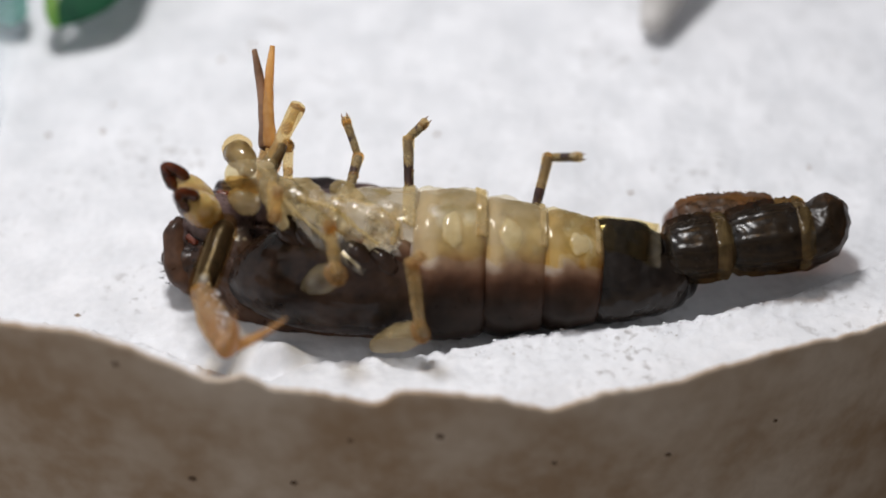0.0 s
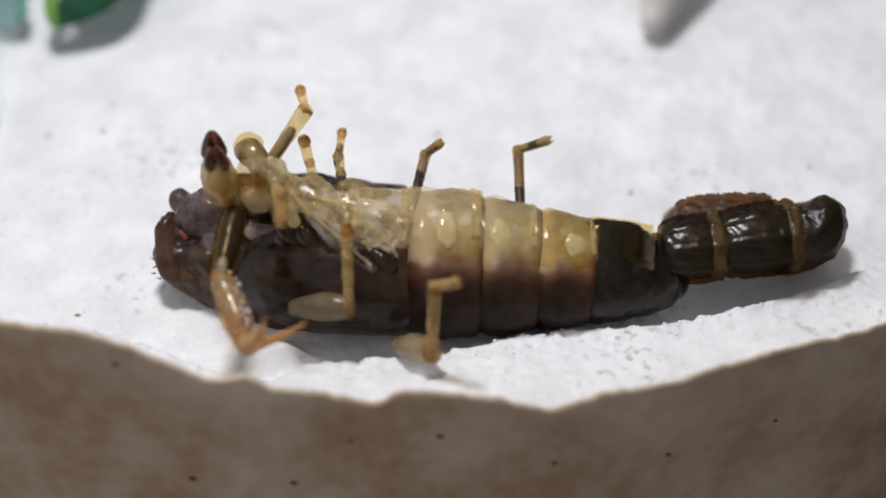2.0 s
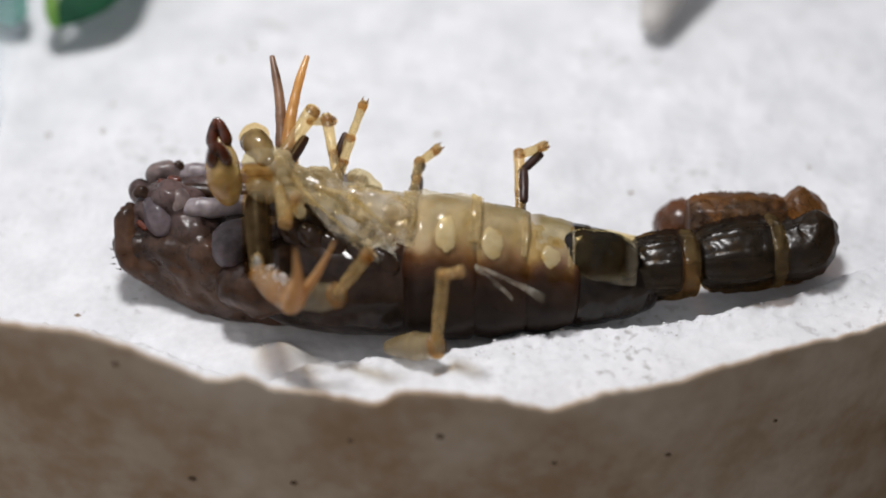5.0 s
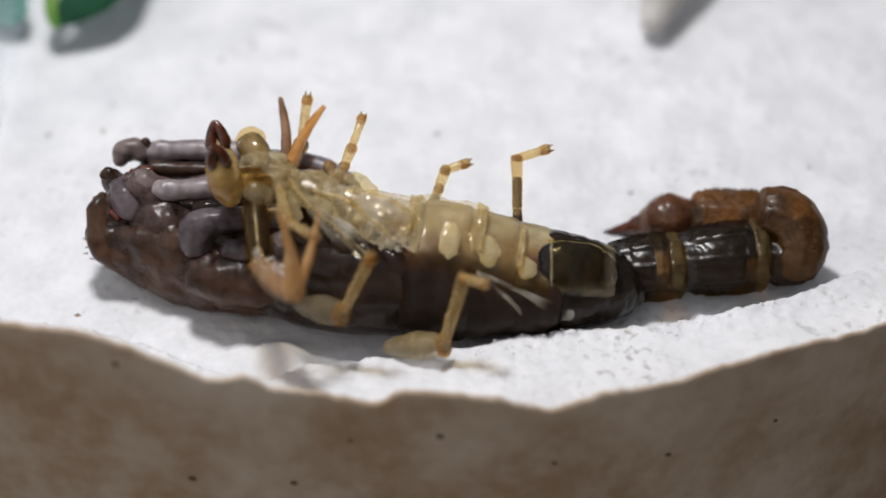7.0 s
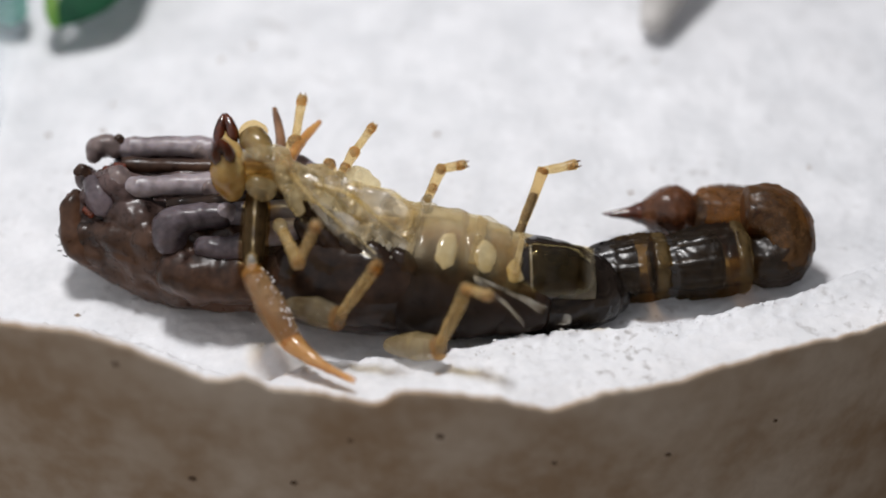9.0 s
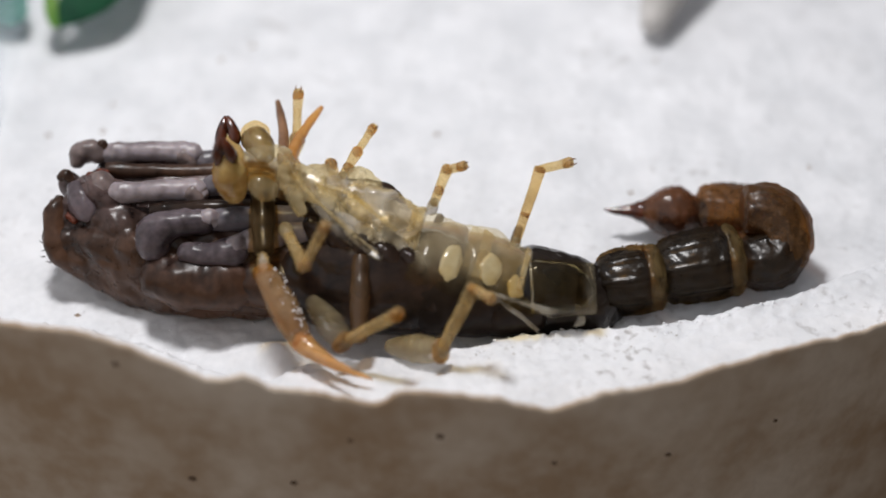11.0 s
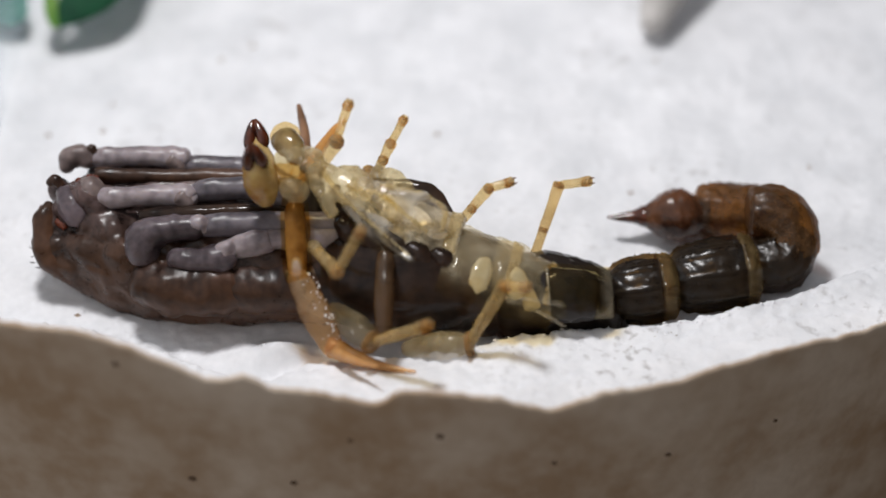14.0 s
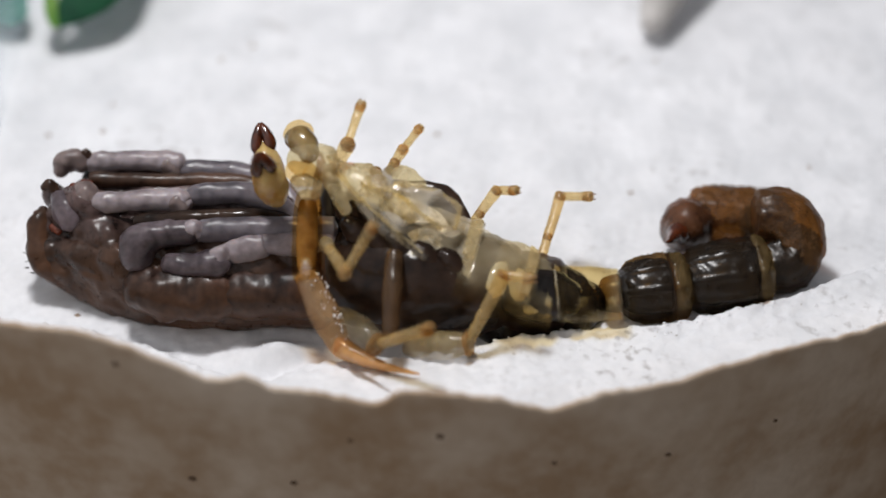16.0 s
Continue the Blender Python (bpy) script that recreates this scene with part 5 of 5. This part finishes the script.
    for t, bu, bv, au, av, cu, cv in [(0, 468, 255, 450, 85, 482, 82), (0.5, 450, 300, 448, 240, 485, 285), (1, 455, 305, 442, 260, 470, 285), (1.5, 455, 300, 442, 268, 472, 280), (2, 458, 285, 445, 262, 474, 270),
                                      (2.3, 468, 250, 450, 100, 500, 90), (2.5, 466, 285, 468, 225, 488, 265), (3, 468, 285, 468, 202, 490, 262), (3.5, 468, 280, 455, 183, 490, 250), (3.7, 485, 265, 465, 145, 530, 140), (3.9, 490, 262, 470, 140, 530, 135), (4, 485, 130, 420, 10, 452, -20), (4.1, 490, 260, 462, 130, 535, 128), (4.2, 492, 256, 472, 98, 530, 100)]:
        near.append((t, bu, bv, au, av, cu, cv))
    for t, bu, bv, au, av, cu, cv in [(6.5, 508, 262, 488, 105, 562, 105), (7, 505, 290, 487, 168, 563, 182), (7.5, 505, 300, 499, 172, 578, 195), (8, 503, 310, 497, 217, 575, 237), (8.5, 498, 305, 482, 205, 560, 230), (9, 496, 295, 475, 185, 555, 208)]:
        mid.append((t, bu, bv, au, av, cu, cv))
    for t, bu, bv, au, av, cu, cv in [(11.5, 502, 285, 482, 172, 560, 182), (12, 504, 295, 483, 190, 562, 200), (12.5, 512, 285, 487, 170, 560, 195), (13, 520, 262, 495, 110, 575, 120), (13.5, 530, 285, 505, 165, 585, 180),
                                      (14, 540, 295, 520, 180, 600, 205), (14.5, 552, 300, 537, 208, 605, 245), (15, 560, 310, 548, 250, 622, 258), (16, 565, 315, 552, 262, 615, 285)]:
        late.append((t, bu, bv, au, av, cu, cv))
    rows = near + mid + late
    swing([far_a], [-1], -0.5, [(t, a, b, c, d) for t, a, b, c, d, _, _ in rows])
    swing([far_b], [-1], -0.2, [(t, a + 10, b, c, d) for t, a, b, _, _, c, d in rows])
    swing([far_hand], [-1], -0.5, [(t, a + 2, b + (110 if t == 4 else 62), a + 4, b + 2) for t, a, b, _, _, _, _ in rows])
    # far legs
    swing(leg_a, [-1, -1], 0.5,
          [(0, 480, 285, 530, 182, 500, 225), (0.5, 485, 298, 545, 205, 495, 215), (1, 485, 298, 545, 195, 502, 200), (1.5, 480, 285, 540, 202, 520, 172), (2, 482, 282, 542, 192, 525, 152), (2.5, 485, 282, 550, 190, 540, 148), (3, 492, 275, 585, 190, 570, 165), (3.5, 490, 272, 585, 200, 575, 165), (4, 492, 262, 575, 185, 585, 215)],
          [(6.5, 510, 305, 522, 255, 540, 185), (7, 512, 305, 525, 250, 545, 168), (7.5, 510, 305, 530, 242, 550, 165), (8, 506, 305, 530, 245, 548, 172), (8.5, 502, 305, 525, 242, 545, 168), (9, 497, 305, 515, 246, 533, 172)],
          [(11.5, 510, 300, 520, 240, 530, 156), (12, 512, 300, 530, 250, 545, 166), (12.5, 528, 300, 542, 250, 567, 166), (13, 540, 300, 560, 250, 580, 160), (14, 562, 300, 590, 245, 615, 180), (14.5, 576, 300, 598, 240, 630, 175), (15, 586, 300, 605, 240, 630, 180), (16, 592, 300, 610, 250, 638, 182)],
          flesh=leg_flesh([(80, 10, 45)]), ebb=[(0, 60), (1, 40), (2, 22), (2.5, 16), (4, 12), (6.5, 120), (16, 150)], back=(0.2, -0.6, -1))
    swing(leg_b, [-1, -1], 0.8,
          [(0, 620, 330, 632, 275, 602, 182), (0.5, 612, 328, 600, 275, 612, 230), (1, 612, 328, 595, 265, 600, 225), (1.5, 606, 328, 590, 270, 590, 230), (2, 606, 328, 596, 275, 603, 230), (2.5, 612, 325, 615, 275, 627, 232), (3, 616, 326, 630, 272, 658, 235), (3.5, 618, 326, 635, 275, 660, 243), (4, 602, 305, 615, 230, 640, 158)],
          [(6.5, 600, 320, 625, 270, 655, 210), (7, 602, 312, 620, 260, 640, 205), (7.5, 606, 312, 630, 260, 655, 218), (8, 606, 312, 630, 260, 655, 218), (8.5, 606, 312, 630, 256, 655, 215), (9, 602, 312, 625, 266, 658, 222)],
          [(11.5, 612, 312, 635, 266, 660, 225), (12, 628, 310, 650, 270, 667, 232), (12.5, 640, 302, 660, 260, 688, 222), (13, 636, 295, 652, 240, 676, 183), (14, 670, 300, 690, 252, 714, 208), (14.5, 680, 300, 702, 256, 727, 216), (15, 682, 302, 706, 260, 736, 222), (16, 690, 302, 712, 262, 742, 224)],
          flesh=leg_flesh([(66, 9, 34), (54, 7, 104)]), ebb=[(0, 0), (0.5, 24), (1, 20), (2, 30), (2.5, 30), (4, 14), (6.5, 150), (16, 200)], back=(-0.1, -0.6, -1))
    swing(leg_c, [-1, 1], -0.5,
          [(0, 724, 335, 722, 245, 758, 212), (0.5, 745, 338, 752, 265, 782, 255), (1, 740, 335, 752, 262, 782, 254), (1.5, 732, 335, 742, 262, 775, 245), (2, 737, 338, 752, 270, 778, 256), (2.5, 745, 338, 755, 275, 785, 260), (3, 732, 338, 738, 275, 772, 252), (3.5, 726, 335, 730, 275, 752, 250), (4, 706, 328, 705, 275, 730, 240)],
          [(6.5, 785, 350, 810, 302, 850, 305), (7, 770, 352, 788, 298, 830, 288), (7.5, 757, 350, 790, 265, 826, 248), (8, 780, 352, 800, 310, 838, 308), (8.5, 768, 352, 790, 306, 825, 305), (9, 757, 352, 780, 296, 820, 292)],
          [(11.5, 770, 365, 790, 302, 820, 298), (12, 770, 372, 785, 310, 826, 310), (12.5, 787, 365, 805, 316, 850, 310), (13, 798, 368, 842, 287, 876, 284), (14, 818, 390, 866, 332, 905, 322), (14.5, 826, 392, 870, 335, 918, 335), (15, 832, 395, 880, 336, 915, 338), (16, 832, 402, 880, 336, 912, 338)],
          flesh=leg_flesh([(92, 9.2, 46), (38, 8, 113)]), ebb=[(0, 0), (4.2, 8), (6.3, 170), (16, 200)], back=(0.1, -0.6, -1))
    swing(leg_d, [-1, 1], -1.5,
          [(0, 948, 368, 975, 275, 1035, 278), (0.5, 950, 368, 996, 286, 1050, 288), (1, 940, 370, 958, 268, 1012, 265), (1.5, 936, 372, 950, 268, 1005, 262), (2, 921, 370, 920, 262, 968, 250), (2.4, 893, 365, 862, 260, 890, 232), (2.5, 894, 365, 878, 256, 905, 246), (2.7, 890, 365, 860, 246, 888, 232), (3, 905, 370, 880, 255, 915, 240), (3.5, 925, 372, 925, 268, 980, 258), (4, 922, 372, 940, 262, 990, 255)],
          [(6.5, 918, 408, 890, 290, 920, 270), (7, 916, 410, 915, 280, 968, 265), (7.5, 920, 412, 938, 280, 985, 270), (8, 926, 412, 955, 285, 1010, 277), (8.5, 924, 414, 960, 290, 1012, 285), (9, 914, 425, 965, 292, 1020, 291)],
          [(11.5, 914, 425, 955, 292, 1005, 288), (12, 922, 440, 960, 308, 1008, 302), (12.5, 922, 450, 970, 315, 1022, 313), (13, 932, 448, 985, 325, 1035, 328), (14, 946, 452, 990, 325, 1040, 322), (14.5, 952, 456, 998, 338, 1048, 343), (15, 952, 456, 1000, 340, 1045, 342), (16, 957, 460, 995, 346, 1042, 349)],
          flesh=leg_flesh([(66, 9.2, 34), (64, 9.2, 98), (52, 8.2, 162)]), ebb=[(0, 0), (3.5, 0), (4, 6), (6.5, 88), (7, 92), (9, 100), (11.5, 200), (16, 220)], back=(-0.1, -0.5, -1))
    swing(leg_h, [-1], 2.0,
          [(0, 510, 332, 502, 250), (0.5, 515, 322, 500, 250), (1, 545, 312, 515, 250), (1.5, 552, 312, 522, 250), (2, 554, 312, 530, 242), (2.5, 556, 306, 540, 245), (3, 558, 300, 530, 184), (3.5, 558, 300, 536, 187), (4, 588, 296, 578, 180)],
          [(6.5, 598, 330, 575, 290), (9, 598, 330, 575, 285), (11.5, 602, 330, 580, 285), (13, 640, 330, 615, 290), (14.5, 675, 335, 655, 300), (16, 680, 335, 660, 300)])
    swing([leg_i], [(10.5, -1, 1)], [(0, 0.6), (9, 0.6), (11.5, 4.4), (16, 4.4)], [(0, 640, 450, 630, 560), (9, 640, 455, 632, 570), (11.5, 640, 460, 640, 592), (12.5, 655, 460, 650, 592), (14, 682, 455, 680, 592), (16, 698, 452, 692, 588)])
    # near legs
    swing(leg_e, [1, 1], 4.6,
          [(0, 482, 325, 495, 385, 500, 340), (2, 488, 325, 505, 395, 505, 345), (4, 490, 330, 510, 395, 505, 345)],
          [(6.5, 495, 335, 515, 395, 560, 410), (7, 495, 335, 515, 395, 565, 420), (7.5, 500, 340, 515, 405, 575, 410), (8, 505, 360, 530, 455, 578, 405), (8.5, 503, 400, 530, 465, 570, 400), (9, 500, 410, 535, 465, 565, 398)],
          [(11.5, 512, 420, 545, 472, 582, 400), (12, 515, 425, 545, 474, 578, 398), (13, 545, 435, 575, 475, 622, 408), (14, 562, 445, 602, 480, 642, 408), (15, 572, 445, 612, 480, 660, 404), (16, 582, 440, 616, 482, 662, 400)])
    swing(leg_f, [1, 1], 3.8,
          [(0, 545, 508, 600, 482, 590, 402), (0.5, 515, 545, 605, 545, 592, 412), (1, 520, 540, 615, 530, 608, 412), (1.5, 520, 540, 617, 535, 610, 412), (2, 520, 545, 620, 540, 615, 405), (2.5, 530, 540, 620, 532, 645, 405), (3, 525, 540, 612, 540, 660, 430), (3.5, 525, 540, 612, 542, 660, 440), (4, 530, 530, 590, 505, 645, 440)],
          [(6.5, 530, 540, 615, 552, 668, 460), (7, 530, 540, 610, 552, 660, 455), (7.5, 530, 545, 615, 560, 675, 460), (8, 515, 545, 610, 557, 675, 465), (8.5, 515, 545, 610, 557, 675, 465), (9, 515, 540, 602, 560, 670, 470)],
          [(11.5, 562, 535, 620, 605, 712, 562), (12, 568, 540, 630, 603, 715, 560), (12.5, 575, 545, 640, 605, 735, 563), (13, 578, 545, 650, 602, 745, 565), (14, 590, 548, 662, 602, 758, 573), (15, 600, 550, 670, 605, 762, 575), (16, 600, 555, 670, 606, 760, 578)])
    swing(leg_g, [1, 1, 1], 3.2,
          [(0, 665, 612, 745, 582, 730, 465, 745, 455), (0.5, 685, 618, 755, 602, 745, 485, 770, 478), (1, 700, 612, 758, 610, 752, 500, 788, 500), (1.5, 700, 612, 757, 615, 757, 508, 795, 515), (2, 705, 612, 765, 614, 770, 505, 808, 500), (2.5, 695, 615, 757, 612, 752, 500, 790, 498), (3, 690, 615, 760, 610, 750, 490, 790, 485), (3.5, 690, 615, 757, 607, 745, 490, 780, 478), (4, 690, 615, 760, 610, 750, 480, 785, 470)],
          [(6.5, 690, 615, 785, 603, 820, 500, 850, 500), (7, 690, 615, 785, 606, 820, 492, 858, 503), (7.5, 690, 615, 777, 610, 820, 490, 860, 500), (8, 690, 615, 777, 610, 825, 500, 860, 513), (8.5, 690, 615, 777, 610, 825, 502, 860, 515), (9, 690, 612, 777, 610, 825, 510, 865, 523)],
          [(11.5, 692, 616, 782, 618, 840, 510, 872, 528), (12, 692, 618, 792, 612, 850, 520, 895, 535), (12.5, 702, 618, 806, 606, 880, 500, 925, 518), (13, 712, 618, 820, 606, 893, 505, 940, 518), (14, 720, 618, 830, 606, 890, 505, 932, 508), (14.5, 722, 618, 830, 602, 895, 486, 942, 495), (15, 726, 618, 833, 605, 890, 503, 935, 500), (16, 722, 618, 828, 605, 890, 487, 940, 493)])
    # belly plates slide over each other
    for (ob, u, v), rows in zip(plates, [
            [(0, 0, 0), (4, -5, 4), (7, 5, 8), (9, -2, 14), (12, 12, 20), (14, 70, 28), (16, 105, 40)],
            [(0, 0, 0), (4, -14, 5), (7, -5, 20), (9, -10, 38), (12, 10, 68), (14, 50, 80), (16, 80, 88)],
            [(0, 0, 0), (4, -30, 8), (7, -40, 30), (9, -45, 40), (12, -22, 75), (14, 10, 88), (16, 15, 90)],
            [(0, 0, 0), (4, -30, 12), (7, -90, 40), (9, -108, 45), (12, -100, 85), (14, -80, 95), (16, -80, 100)],
            [(0, 0, 0), (4, -28, 10), (7, -80, 40), (9, -115, 45), (12, -112, 82), (14, -85, 82), (16, -70, 85)]]):
        drift(ob, u, v, None, *[(t, u + a, v + b, float(np.interp(t, [0, 4, 7, 9, 12, 16], [0, -2, -8, -13, -17, -17] if u < 1050 else [0, -1, 0, 2, 4, 5]))) for t, a, b in rows], sink=((0, 0),) if u < 1050 else ((0, 1.15), (4, 0.8), (6.5, 0)))
    for ob, u, v in strands:
        o = ob.matrix_basis.translation.copy()
        walk(ob, [(t, Matrix.Translation(o + Vector((a * STEP, -b * STEP, c * MM))) @ Matrix.Rotation(radians(float(np.interp(t, [0, 9, 12, 16], [0, 0, 13, 22]))), 4, "Z")) for t, a, b, c in [(0, -110, 20, -5), (2.5, -90, 10, -5), (3.5, -10, -20, 0), (4, -5, -18, 0), (7, 0, 0, 0), (9, -5, 8, 0), (12, 25, 40, 0), (14, 50, 42, -0.5), (16, 60, 42, -1)]])
    o = last_flesh.matrix_basis.translation.copy()
    walk(last_flesh, [(t, Matrix.Translation(o + Vector((a * STEP, -b * STEP, -MM * float(np.interp(t, [0, 4, 6.5], [1.15, 0.8, 0])))))) for t, a, b in [(0, 0, 0), (4, -30, 10), (7, -82, 40), (9, -122, 46), (12, -124, 84), (14, -90, 86), (14.5, -88, 86), (15.5, -98, 86), (16, -145, 86)]])
    # tail
    lift = [(0, 78), (4, 62), (7, 12), (16, 2)]
    for k, (ob, r, rows, ebb) in enumerate([
            (tail_1, 56, [(0, 1232, 440, 6), (2, 1224, 441, 5), (4, 1193, 463, 6), (6.5, 1156, 472, 4), (7, 1152, 473, 4), (9, 1127, 475, 6), (11.5, 1116, 505, 8), (12, 1118, 511, 8), (14, 1138, 513, 8), (16, 1160, 511, 7)],
             [(0, 2), (4, -2), (6.5, -40), (9, -46), (11.5, -10), (14.5, -9), (16, -17)]),
            (tail_2, 60, [(0, 1356, 421, 8), (2, 1340, 425, 8), (4, 1328, 445, 8), (6.5, 1284, 456, 5), (7, 1281, 458, 5), (9, 1250, 464, 8), (11.5, 1238, 476, 10), (12, 1242, 482, 10), (14, 1264, 487, 9), (16, 1287, 489, 8)],
             [(0, 4), (4, 0), (6.5, -30), (9, -38), (11.5, -10), (14.5, -8), (16, -16)]),
            (tail_3, 62, [(0, 1442, 404, 6), (2, 1437, 407, 4), (4, 1428, 424, 0), (6.5, 1408, 440, 0), (7, 1404, 442, 0), (9, 1380, 445, 2), (11.5, 1368, 452, 2), (12, 1370, 453, 2), (14, 1382, 455, 0), (16, 1392, 456, 0)],
             [(0, 0), (16, 0)]),
            (tail_4, 62, [(0, 1428, 412, -92), (4, 1418, 410, -60), (7, 1394, 400, -6), (9, 1370, 393, 0), (12, 1368, 391, 0), (14, 1378, 394, 0), (16, 1389, 399, 0)],
             [(0, 0), (4, 0), (7, -12), (16, -14)]),
            (tail_5, 40, [(0, 1282, 396, 2), (2, 1282, 397, 2), (4, 1296, 396, 0), (7, 1306, 388, -4), (9, 1312, 382, -5), (12, 1316, 378, -6), (14, 1312, 378, -6), (16, 1302, 382, -5)],
             [(0, -20), (3, -14), (4, 6), (6.5, 52), (9, 58), (16, 60)])]):
        def depth(t, v):
            return rest(v, r + float(np.interp(t, [x for x, _ in lift], [y for _, y in lift])) + (float(np.interp(t, [4, 6.5], [-60, 44])) if k == 3 else 0))
        outer, inner_rows = [], []
        for t, u, v, a in rows:
            m = Matrix.Translation(P(u, v, depth(t, v))) @ Matrix.Rotation(radians(a), 4, "Z")
            outer.append((t, m))
            e = float(np.interp(t, [x for x, _ in ebb], [y for _, y in ebb]))
            inner_rows.append((t, m @ Matrix.Translation((e * STEP, -0.25 * STEP * max(0.0, e), 0))))
        walk(ob, outer)
        if k != 3:
            walk(tail_flesh[min(k, 3)], inner_rows)
    swing([telson], [(11.0, -1, 1)], -8.6,
          [(0, 1235, 400, 1190, 412), (2, 1235, 400, 1185, 412), (4, 1232, 396, 1165, 418), (6.5, 1225, 385, 1085, 410), (7, 1222, 382, 1072, 412), (8, 1225, 378, 1060, 394), (9, 1228, 374, 1060, 380)],
          [(11.5, 1232, 378, 1066, 372), (12, 1236, 378, 1066, 375), (13, 1236, 378, 1066, 380), (14, 1236, 380, 1068, 386), (14.5, 1242, 384, 1107, 412), (15, 1234, 386, 1152, 425), (16, 1226, 390, 1164, 430)])


motions()
